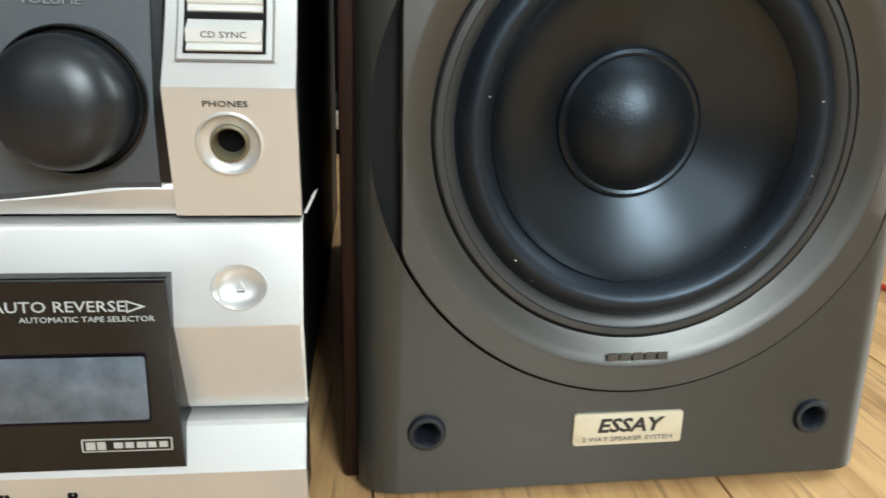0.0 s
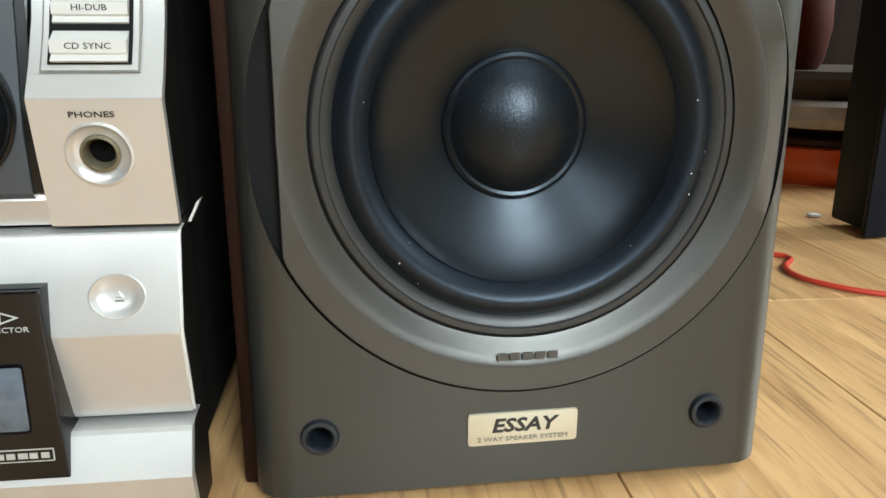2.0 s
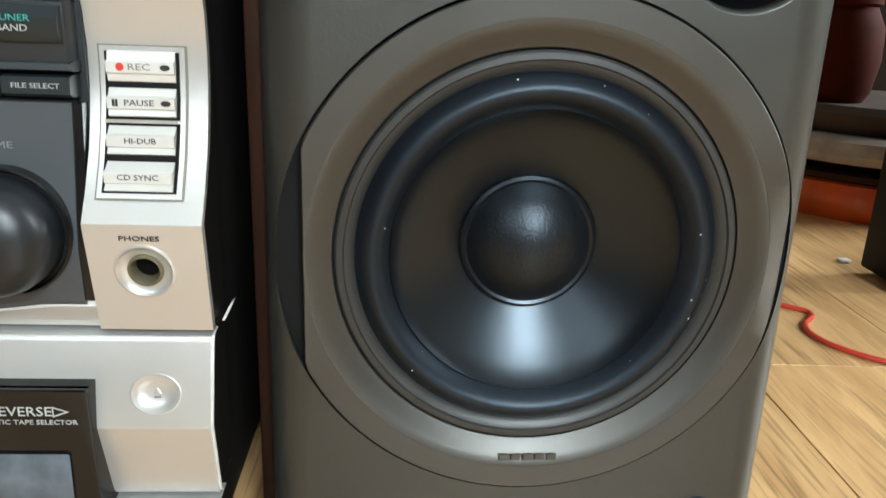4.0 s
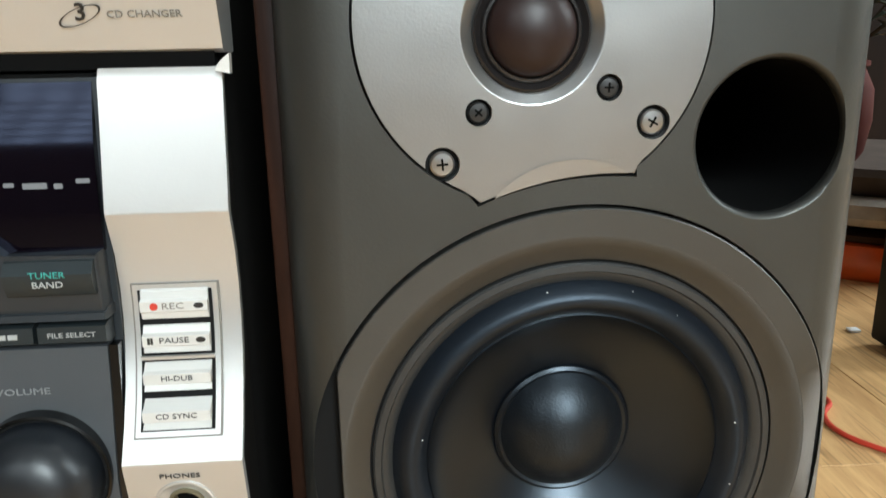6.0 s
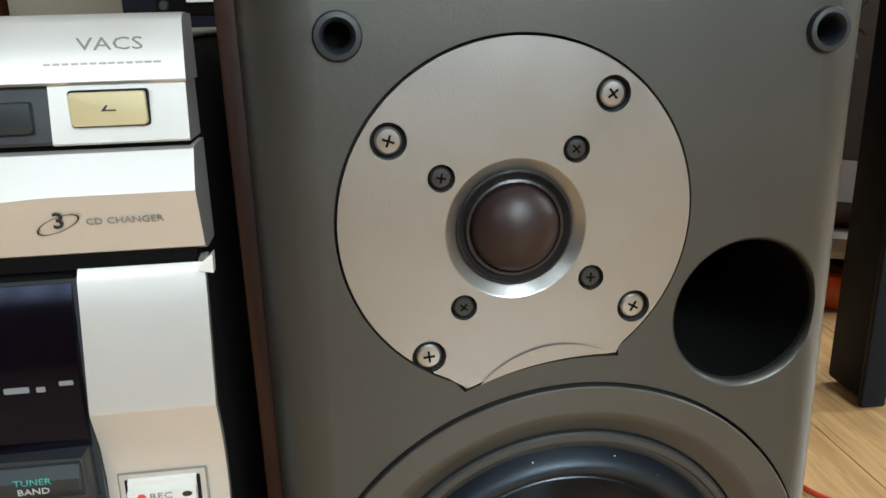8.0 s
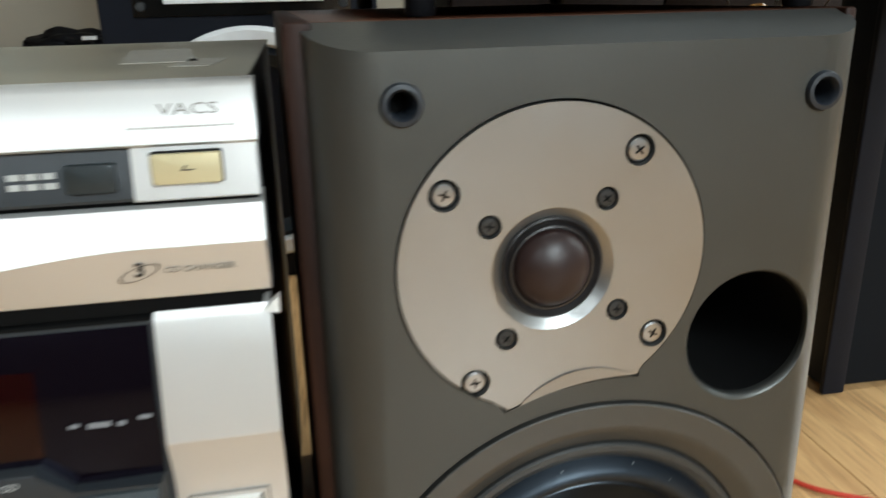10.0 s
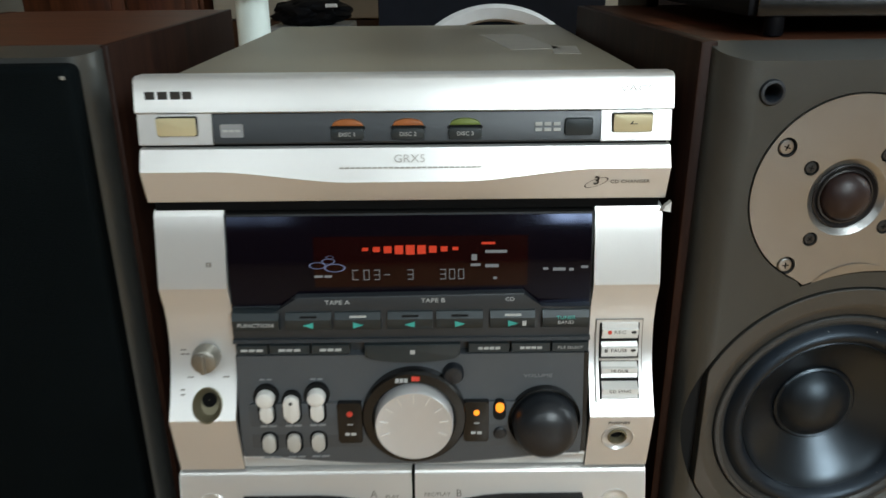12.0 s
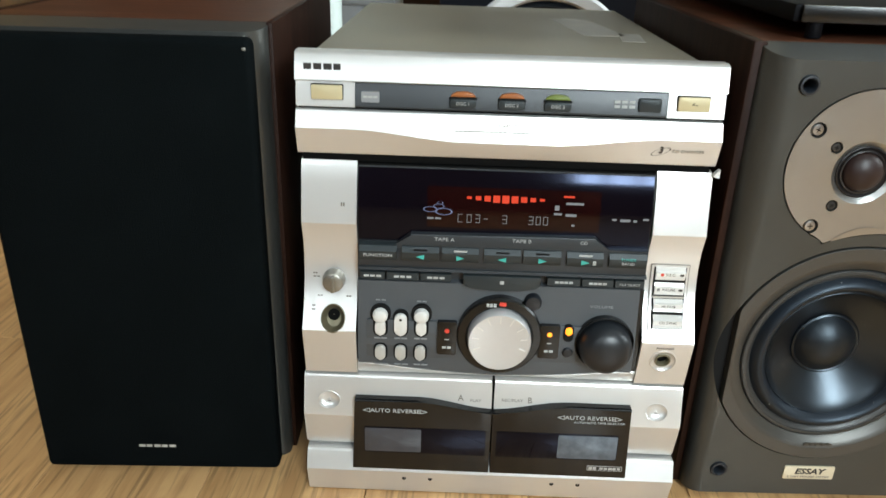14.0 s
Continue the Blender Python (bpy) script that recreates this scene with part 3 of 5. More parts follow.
def woofer_ring(root):
    """The flat ring plate round the woofer, cut straight where the board rounds off."""
    bm = bmesh.new()
    n = 160
    def rim(k, r):
        a = 2 * math.pi * k / n
        x, z = r * math.cos(a), r * math.sin(a)
        return max(-0.0795, min(0.0870, x)), z, a
    rows = [[], [], [], []]
    for k in range(n):
        x, z, a = rim(k, 0.0882)
        back = 0.0120 - math.sqrt(max(0.0, 0.0120 ** 2 - max(0.0, x - 0.0778) ** 2))
        rows[0].append(bm.verts.new((CX + x * 1.003, 0.0012 + back, CZ + z)))
        rows[1].append(bm.verts.new((CX + x, -0.0060 + back, CZ + z)))
        rows[2].append(bm.verts.new((CX + x * 0.9955, -0.0064 + back, CZ + z * 0.9955)))
        rows[3].append(bm.verts.new((CX + 0.0795 * math.cos(a), -0.0063, CZ + 0.0795 * math.sin(a))))
    for a, b in zip(rows, rows[1:]):
        for k in range(n):
            bm.faces.new((a[k], a[(k + 1) % n], b[(k + 1) % n], b[k]))
    part("ring_plate", bm, M_RING, root, "flat grey ring plate round the woofer")
    part("ring_gap", lathe(CX, CZ, [(0.0892, 0.0002), (0.0800, 0.0003)], 160), M_GROOVE, root, "dark gap round the ring plate")


right = thing("bookshelf_speaker", (0.2475, 0.15, 0.0), "dark walnut bookshelf speaker with bare grey two-way front", "loudspeaker", "pair of speakers beside the stereo")
loudspeaker_open(right)
turn_thing(right, 0.2, -0.005, 3.0)

left = thing("bookshelf_speaker", (-0.2525, 0.15, 0.0), "dark walnut bookshelf speaker with black cloth grille on", "loudspeaker", "pair of speakers beside the stereo")
LX0, LX1 = -0.358, -0.1565
cabinet(left, LX0, LX1, 0.008, 0.3475, 0.335, 0.022)
part("front_baffle", baffle_solid(LX0 + 0.002, LX1 - 0.003, 0.008, 0.0298, 0.0042, 0.3471, 0.016, 0.004), M_BAFFLE, left)
part("grille", box(LX0 + 0.0095, LX1 - 0.0085, -0.0095, 0.0075, 0.004, 0.3410, 0.0045, 3), M_GRILLE, left, "black cloth grille in a frame")
part("corner_scuff", box(-0.1700, -0.1675, -0.0099, -0.006, 0.3340, 0.3360, 0.0006), M_GREYINK, left, "pale scuff on the grille corner")
bars("makers_mark", -0.2745, -0.2450, 0.0265, 0.0022, -0.0097, M_FAINTINK, left, 5, 8)
turn_thing(left, -0.164, -0.004, 3.8)

# ---------------------------------------------------------------- compact stereo
stereo = thing("compact_stereo", (0.0, 0.17, 0.0), "silver and dark grey compact stereo with display and cassette decks", "stereo")
BW = 0.1385
part("case_body", box(-0.1345, 0.1345, 0.012, 0.388, 0.010, 0.3270, 0.002), M_CASE, stereo, "black steel case")
part("case_top", box(-0.1352, 0.1352, 0.0105, 0.389, 0.3272, 0.3292, 0.0008), M_CASETOP, stereo, "dusty grey steel case top")
for fx in (-0.11, 0.11):
    for fy in (0.03, 0.33):
        part("foot", turned(fx, fy, [(0.012, 0.0005), (0.013, 0.003), (0.013, 0.011)], 24), M_BLACKMATT, stereo)

for x0, x1, y0, y1, turn in ((0.062, 0.098, 0.17, 0.29, 8), (0.100, 0.118, 0.14, 0.19, -6)):
    bm = box(x0, x1, y0, y1, 0.32918, 0.32945)
    bmesh.ops.rotate(bm, cent=((x0 + x1) / 2, (y0 + y1) / 2, 0.329), matrix=pose(0, 0, 0, 0, 0, turn).to_3x3(), verts=bm.verts)
    part("label_trace", bm, M_LABELTRACE, stereo, "pale trace of a peeled label", smooth=False)

# disc changer
PLACE = Matrix.Translation((0, 0.0065, 0.001)) @ Matrix.Diagonal((1.012, 1, 1, 1))
cd = part("changer_head", fascia([(0.010, 0.3335), (0.004, 0.3338), (0.0010, 0.3330), (-0.0004, 0.3315), (-0.0040, 0.3158), (-0.0030, 0.3150)], -BW - 0.0005, BW + 0.0005, 0.014), M_SILVER, stereo, "silver top strip of the disc changer")
part("end_block", fascia([(-0.0022, 0.3150), (-0.0048, 0.2990), (-0.0040, 0.2984)], -BW, -0.1002, 0.012), M_SILVER, stereo)
part("end_block", fascia([(-0.0022, 0.3150), (-0.0048, 0.2990), (-0.0040, 0.2984)], 0.1020, BW, 0.012), M_SILVER, stereo)
strip = part("button_strip", fascia([(-0.0010, 0.3150), (-0.0016, 0.3140), (-0.0036, 0.2995), (-0.0030, 0.2985)], -0.1000, 0.1018, 0.012), M_PANELDK, stereo, "dark grey strip with disc buttons")
part("disc_slit", box(-BW + 0.001, BW - 0.001, -0.0005, 0.012, 0.2960, 0.2990), M_HOLE, stereo)
for bx in (-0.118, 0.1180):
    b = part("power_button" if bx < 0 else "open_button", slab(rounded(bx - 0.0100, bx + 0.0100, 0.3038, 0.3130, 0.0008), -0.0062, 0.0, 0.0006), M_GOLDBTN, stereo, "pale gold push button")
    part("button_gap", slab(rounded(bx - 0.0105, bx + 0.0105, 0.3033, 0.3135, 0.0010), -0.0043, -0.0010), M_GROOVE, b)
    if bx > 0:
        part("open_sign", slab([(bx - 0.0018, 0.3078), (bx + 0.0022, 0.3078), (bx + 0.0022, 0.3082), (bx - 0.0006, 0.3082), (bx + 0.0002, 0.3094), (bx - 0.0003, 0.3095)], -0.00635, -0.006), M_INK, b, smooth=False)
for k, bx in enumerate((-0.0300, 0.0015, 0.0312)):
    b = part("disc_button", slab(rounded(bx - 0.0085, bx + 0.0085, 0.3010, 0.3066, 0.0012), -0.0056, 0.0, 0.0007), M_BUTTON, strip)
    part("button_shadow", slab(rounded(bx - 0.0092, bx + 0.0092, 0.3058, 0.3076, 0.0008), -0.0034, -0.001), M_GROOVE, b)
    arc = [(bx - 0.0082, 0.3078)] + [(bx + 0.0082 * math.cos(radians(a)), 0.3078 + 0.0036 * math.sin(radians(a))) for a in range(150, 29, -15)] + [(bx + 0.0082, 0.3078)]
    part("disc_lamp", slab(arc[::-1], -0.0040, -0.001, 0.0003), (M_LEDDIM, M_LEDDIM, M_LEDGREEN)[k], b, ("dim orange lamp", "dim orange lamp", "dim green lamp")[k])
    text("button_print", "DISC %d" % (k + 1), bx, -0.0058, 0.3036, 0.0022, M_WHITEINK, b)
part("disc_mark", slab(rounded(-0.0960, -0.0842, 0.3022, 0.3092, 0.0008), -0.0037, -0.0015), M_GREYBOX, strip)
bars("mark_lines", -0.0950, -0.0852, 0.3058, 0.0012, -0.0039, M_WHITEINK, strip, 3, 4)
bars("skip_print", 0.0672, 0.0815, 0.3080, 0.0018, -0.0036, M_WHITEINK, strip, 3, 5)
bars("skip_print", 0.0672, 0.0815, 0.3050, 0.0018, -0.0038, M_WHITEINK, strip, 3, 6)
part("skip_button", slab(rounded(0.0832, 0.0975, 0.3022, 0.3108, 0.0010), -0.0050, 0.0, 0.0006), M_BUTTON, strip)
bars("makers_mark", -0.1338, -0.1080, 0.3238, 0.0052, -0.00235, M_INK, cd, 4, 9)
text("feature_print", "VACS", 0.1198, -0.0018, 0.3256, 0.0036, M_GREYINK, cd, spread=1.45, lean=-12.9)
bars("feature_small_print", 0.1020, 0.1330, 0.3206, 0.0006, -0.0029, M_FAINTINK, cd, 13, 11)


def tray_crease(x, y, z):
    s = min(1.0, max(0.0, (0.103 - abs(x)) / 0.075))
    s = s * s * (3 - 2 * s)
    if abs(z - 0.2845) < 0.0008:
        return y - 0.0006 * s, z - 0.0062 * s
    return y, z


tray = part("tray_door", fascia([(0.002, 0.2968), (-0.0022, 0.2966), (-0.0038, 0.2960), (-0.0086, 0.2848), (-0.0084, 0.2842), (-0.0030, 0.2668), (0.0000, 0.2655)], -BW - 0.0004, BW + 0.0004, 0.013, 60, tray_crease), M_SILVER, stereo, "silver disc tray door with a curved crease")
text("model_print", "GRX5", 0.002, -0.0064, 0.2905, 0.0044, M_FAINTINK, tray, spread=1.1, lean=-22)
bars("system_print", -0.035, 0.040, 0.2862, 0.0007, -0.0081, M_FAINTINK, tray, 26, 12)
text("changer_print", "CD CHANGER", 0.1184, -0.0066, 0.2768, 0.0022, M_GREYINK, tray, spread=1.08, lean=17)
text("changer_number", "3", 0.1005, -0.0068, 0.2774, 0.0052, M_INK, tray, slant=0.1, lean=17, bold=0.0001)
bm = bmesh.new()
for k in range(40):
    a0, a1 = 2 * math.pi * k / 40, 2 * math.pi * (k + 1) / 40
    q = []
    for a, r in ((a0, 1), (a1, 1), (a1, 0.90), (a0, 0.90)):
        u, v = 0.0066 * r * math.cos(a), 0.0022 * r * math.sin(a)
        q.append(bm.verts.new((0.1005 + u * 0.93 - v * 0.37, -0.0068 + (v * 0.93 + u * 0.37) * -0.3, 0.2765 + u * 0.37 + v * 0.93)))
    bm.faces.new(q)
part("changer_orbit", bm, M_INK, tray, smooth=False)
PLACE = Matrix.Identity(4)
part("seam", box(-BW + 0.001, BW - 0.001, 0.0050, 0.0118, 0.2622, 0.2672), M_HOLE, stereo)
part("broken_clip", slab([(0.1385, 0.2615), (0.1428, 0.2605), (0.1430, 0.2665), (0.1400, 0.2640)], -0.001, 0.003), M_TAN, stereo, "chipped white plastic clip")
part("broken_clip", slab([(0.1390, 0.1010), (0.1400, 0.1010), (0.1435, 0.1085), (0.1422, 0.1075)], 0.006, 0.010), M_TAN, stereo, "chipped white plastic clip")

# amplifier front: two silver cheeks and a dark middle
CHEEK = [(0.0095, 0.2632), (0.0050, 0.2625), (0.0030, 0.2590), (0.0010, 0.2480), (-0.0045, 0.2200), (-0.0044, 0.2190), (-0.0004, 0.2060), (0.0008, 0.1950), (0.0004, 0.1850), (-0.0015, 0.1750), (-0.0050, 0.1640), (-0.0110, 0.1520), (-0.0168, 0.1425), (-0.0168, 0.1411), (-0.0132, 0.1230), (-0.0092, 0.1040)]


def cheek_y(z, table=CHEEK):
    pts = sorted((b, a) for a, b in table)
    return float(np.interp(z, [p[0] for p in pts], [p[1] for p in pts]))


cheek_l = part("cheek", fascia(CHEEK, -BW, -0.1005, 0.013, shell=0.0032), M_SILVER, stereo, "moulded silver side cheek of the amplifier", angle=20)
cheek_r = part("cheek", fascia(CHEEK, 0.1030, BW + 0.0012, 0.013, shell=0.0032), M_SILVER, stereo, "moulded silver side cheek of the amplifier", angle=20)
part("inner_panel", fascia([(0.004, 0.2600), (0.0000, 0.2200), (-0.0010, 0.2080), (-0.0010, 0.1780), (-0.0060, 0.1390), (-0.0040, 0.1050)], -0.1003, 0.1028, 0.012), M_PANELDK, stereo, angle=20)
part("sill", fascia([(-0.0085, 0.1140), (-0.0092, 0.1120), (-0.0064, 0.1040)], -0.1003, 0.1028, 0.010, 40, lambda x, y, z: (y, z - (0.0055 * max(0.0, 1 - (x / 0.09) ** 2) if z > 0.11 else 0))), M_SILVER, stereo)
PLACE = Matrix.Translation((0, 0.0055, 0.0))
win = part("display_window", fascia([(0.0060, 0.2596), (-0.0020, 0.2588), (-0.0034, 0.2540), (-0.0052, 0.2475), (-0.0067, 0.2400), (-0.0079, 0.2310), (-0.0085, 0.2200), (-0.0086, 0.2085), (-0.0060, 0.2080)], -0.0992, 0.1012, 0.0), M_GLASS, stereo, "dark smoked display window", angle=40)
part("window_hood", box(-0.1000, 0.1020, -0.0015, 0.006, 0.2585, 0.2612, 0.0006), M_HOLE, win)


def wy(z):
    return float(np.interp(z, [0.2085, 0.220, 0.231, 0.240, 0.2475, 0.254], [-0.0086, -0.0085, -0.0079, -0.0067, -0.0052, -0.0034])) - 0.0004


disp = win
part("filter", fascia([(wy(z) + 0.0002, z) for z in (0.2478, 0.2440, 0.2400, 0.2355, 0.2310, 0.2255, 0.2195)], -0.052, 0.066, 0.002), M_DARKRED, win, "deep red display filter")
for k, h in enumerate((2, 4, 6, 8, 9, 8, 6, 4, 2)):
    bxx = -0.0235 + k * 0.0062
    part("level_segment", slab(rounded(bxx - 0.0024 * (0.6 + h / 22), bxx + 0.0024 * (0.6 + h / 22), 0.2415 - 0.00034 * h - 0.0005, 0.2415 + 0.00018 * h, 0.0003), wy(0.238) - 0.0004, wy(0.238) + 0.002), M_LEDRED, disp, smooth=False)
for k, (ax, az) in enumerate(((-0.0500, 0.2322), (-0.0405, 0.2308), (-0.0440, 0.2345), (-0.0432, 0.2368))):
    rr = (0.0048, 0.0060, 0.0038, 0.0022)[k]
    bm = bmesh.new()
    for j in range(28):
        a0, a1 = 2 * math.pi * j / 28, 2 * math.pi * (j + 1) / 28
        bm.faces.new([bm.verts.new((ax + rr * r * math.cos(a), wy(az) - 0.0003, az + 0.42 * rr * r * math.sin(a))) for a, r in ((a0, 1), (a1, 1), (a1, 0.82), (a0, 0.82))])
    part("disc_icon", bm, M_SEGBLUE, disp, smooth=False)
bars("icon_print", -0.0525, -0.0415, 0.2258, 0.0012, wy(0.226) - 0.0001, M_SEGMENT, disp, 2, 21)
SEVEN = {"C": "adef", "D": "abcdef", "3": "abcdg", "0": "abcdef", "-": "g", "1": "bc"}


def digit(ch, x, z, w, h):
    bm = bmesh.new()
    t = w * 0.16
    y = wy(z)
    seg = {"a": (x, x + w, z + h - t, z + h), "g": (x, x + w, z + h / 2 - t / 2, z + h / 2 + t / 2), "d": (x, x + w, z, z + t),
           "f": (x, x + t, z + h / 2, z + h), "b": (x + w - t, x + w, z + h / 2, z + h), "e": (x, x + t, z, z + h / 2), "c": (x + w - t, x + w, z, z + h / 2)}
    for s in SEVEN[ch]:
        a, b, c, d = seg[s]
        box(a + 0.0001, b - 0.0001, y - 0.0003, y, c + 0.0001, d - 0.0001, bm=bm)
    return part("digit", bm, M_SEGMENT, disp, smooth=False)


for ch, x in (("C", -0.0310), ("D", -0.0248), ("3", -0.0190), ("-", -0.0135), ("3", -0.0005), ("3", 0.0175), ("0", 0.0225), ("0", 0.0275)):
    digit(ch, x, 0.2235, 0.0034, 0.0062)
for x0, x1, z, h, mt in ((0.0405, 0.0480, 0.2438, 0.0013, M_LEDRED), (0.0425, 0.0545, 0.2392, 0.0016, M_SEGMENT), (0.0350, 0.0380, 0.2360, 0.0036, M_SEGMENT), (0.0345, 0.0400, 0.2318, 0.0014, M_SEGMENT), (0.0425, 0.0500, 0.2312, 0.0018, M_SEGMENT), (0.0470, 0.0492, 0.2240, 0.0014, M_SEGMENT), (0.0745, 0.0775, 0.2292, 0.0013, M_SEGMENT), (0.0800, 0.0870, 0.2288, 0.0018, M_SEGMENT), (0.0890, 0.0915, 0.2286, 0.0016, M_SEGMENT), (0.0955, 0.0995, 0.2300, 0.0014, M_SEGMENT)):
    part("indicator", slab(rounded(x0, x1, z - h / 2, z + h / 2, 0.0003), wy(z) - 0.0003, wy(z)), mt, disp, smooth=False)

PLACE = Matrix.Identity(4)

# key rows
tab = [(-0.0990, 0.2065), (-0.0735, 0.2065), (-0.0625, 0.2155), (0.0640, 0.2170), (0.0735, 0.2082), (0.1010, 0.2090), (0.1010, 0.1900), (-0.0990, 0.1885)]
tabp = part("key_bed", slab(tab[::-1], -0.0088, -0.001, 0.0008), M_PANELDK, stereo, "dark key bed with printed headings")
text("heading", "TAPE A", -0.0395, -0.0090, 0.2125, 0.0026, M_WHITEINK, tabp, spread=1.2)
text("heading", "TAPE B", 0.0135, -0.0090, 0.2132, 0.0026, M_WHITEINK, tabp, spread=1.2)
text("heading", "CD", 0.0560, -0.0090, 0.2135, 0.0022, M_WHITEINK, tabp, spread=1.2)
ROW1 = ((-0.0985, -0.0715, "F"), (-0.0690, -0.0424, "<"), (-0.0416, -0.0150, ">"), (-0.0125, 0.0138, "<"), (0.0146, 0.0416, ">"), (0.0445, 0.0705, "P"), (0.0735, 0.1005, "T"))
for x0, x1, kind in ROW1:
    dz = 0.012 * (x0 + 0.1) / 1.0 * 0.12
    zt, zb = 0.2074 + dz, 0.1964 + dz
    key = part("play_key", fascia([(-0.0080, zt), (-0.0098, zt - 0.0006), (-0.0122, zt - 0.0040), (-0.0120, zb + 0.0035), (-0.0100, zb)], x0 + 0.0006, x1 - 0.0006, -0.004), M_BUTTON, stereo)
    cx, zc, yk = (x0 + x1) / 2, (zt + zb) / 2, -0.0124
    if kind == "<":
        part("arrow", slab([(cx - 0.0030, zc - 0.0018), (cx + 0.0026, zc - 0.0036), (cx + 0.0026, zc)], yk, yk + 0.0008), M_TEALINK, key, smooth=False)
        bars("key_print", cx - 0.0055, cx + 0.0055, zc + 0.0032, 0.0011, yk + 0.0006, M_GROOVE, key, 1)
    elif kind in ">P":
        part("arrow", slab([(cx + 0.0030, zc - 0.0018), (cx - 0.0026, zc), (cx - 0.0026, zc - 0.0036)], yk, yk + 0.0008), M_TEALINK, key, smooth=False)
        bars("key_print", cx - 0.0055, cx + 0.0055, zc + 0.0032, 0.0012, yk + 0.0006, M_WHITEINK if kind == "P" or x0 < 0 else M_GROOVE, key, 1)
        if kind == "P":
            bars("pause_sign", cx + 0.0052, cx + 0.0078, zc - 0.0018, 0.0030, yk + 0.0001, M_WHITEINK, key, 2)
    elif kind == "F":
        text("key_print", "FUNCTION", cx, yk + 0.0001, zc - 0.0014, 0.0023, M_WHITEINK, key, spread=1.25)
    else:
        text("key_print", "TUNER", cx, yk + 0.0003, zc + 0.0013, 0.0020, M_TEALINK, key, spread=1.2)
        text("key_print", "BAND", cx, yk + 0.0001, zc - 0.0016, 0.0020, M_WHITEINK, key, spread=1.2)
part("key_shelf", fascia([(-0.0060, 0.1912), (-0.0100, 0.1905), (-0.0104, 0.1885), (-0.0060, 0.1878)], -0.0990, 0.1015, 0.0), M_PANELDK, stereo)
ROW2 = ((-0.0980, -0.0800, 3), (-0.0795, -0.0562, 3), (-0.0557, -0.0335, 3), (0.0330, 0.0566, 4), (0.0572, 0.0796, 4), (0.0802, 0.1012, 0))
for x0, x1, n in ROW2:
    key = part("mode_key", fascia([(-0.0070, 0.1868), (-0.0092, 0.1862), (-0.0096, 0.1812), (-0.0070, 0.1800)], x0 + 0.0004, x1 - 0.0004, -0.002), M_BUTTON, stereo)
    cx = (x0 + x1) / 2
    if n == 0:
        text("key_print", "FILE SELECT", cx, -0.0098, 0.1836, 0.0016, M_WHITEINK, key, spread=1.25)
    else:
        bars("key_print", cx - 0.0065, cx + 0.0065, 0.1836, 0.0015, -0.0096, M_WHITEINK, key, n, n)
stop = [(-0.0255, 0.1872), (0.0285, 0.1872), (0.0285, 0.1808)] + [(0.0015 + 0.027 * math.cos(radians(a)), 0.1806 - 0.0046 * math.sin(radians(a))) for a in range(15, 166, 10)] + [(-0.0255, 0.1808)]
sk = part("stop_key", slab(stop[::-1], -0.0112, -0.002, 0.0009), M_BUTTON, stereo)
part("stop_sign", slab([(0.0002, 0.1812), (0.0030, 0.1812), (0.0030, 0.1838), (0.0002, 0.1838)], -0.0114, -0.0110), M_WHITEINK, sk, smooth=False)

# control panel
ctl = part("control_panel", fascia([(-0.0040, 0.1788), (-0.0062, 0.1782), (-0.0078, 0.1640), (-0.0112, 0.1410), (-0.0120, 0.1330), (-0.0108, 0.1145), (-0.0085, 0.1120)], -0.0995, 0.0994, -0.001, 40,
                                lambda x, y, z: (y, z - (0.0062 * max(0.0, 1 - (x / 0.085) ** 2) if z < 0.116 else 0))), M_PANEL, stereo, "slate grey control panel", angle=20)
CTL = [(-0.0062, 0.1782), (-0.0078, 0.1640), (-0.0112, 0.1410), (-0.0120, 0.1330), (-0.0108, 0.1145)]


def cy(z):
    return cheek_y(z, CTL)


part("panel_trim", fascia([(y + 0.0006, z) for y, z in CTL], 0.0996, 0.1024, -0.001), M_BLACKGLOSS, ctl, "black edge of the control panel", angle=20)
part("recessed_field", slab(rounded(-0.0935, 0.0650, 0.1200, 0.1502, 0.002), -0.0118, -0.006, 0.0004), M_PANEL, ctl)
for x, z in ((-0.0832, 0.1545), (-0.0540, 0.1552)):
    part("key_well", slab(disc(x, z, 0.0073), -0.0118, -0.006), M_GROOVE, ctl)
    part("round_key", lathe(x, z, [(0.0053, -0.009), (0.0053, -0.0150), (0.0046, -0.0162), (0.0030, -0.0168), (0.0006, -0.0169)], 32, cap_end=True), M_WHITEBTN, ctl, "round pearl white key")
    part("key_well", slab(rounded(x - 0.0052, x + 0.0052, z - 0.0175, z - 0.002, 0.0045), -0.0121, -0.006), M_GROOVE, ctl)
    part("pill_key", slab(rounded(x - 0.0037, x + 0.0037, z - 0.0158, z - 0.004, 0.0034), -0.0146, -0.009, 0.0011, 3), M_WHITEBTN, ctl)
part("key_well", slab(rounded(-0.0742, -0.0632, 0.1372, 0.1578, 0.0052), -0.0121, -0.006), M_GROOVE, ctl)
mid = part("pill_key", slab(rounded(-0.0732, -0.0642, 0.1388, 0.1562, 0.0044), -0.0148, -0.009, 0.0012, 3), M_WHITEBTN, ctl)
part("key_dot", lathe(-0.0687, 0.1520, [(0.0011, -0.0147), (0.0010, -0.0151)], 14, cap_end=True), M_INK, mid)
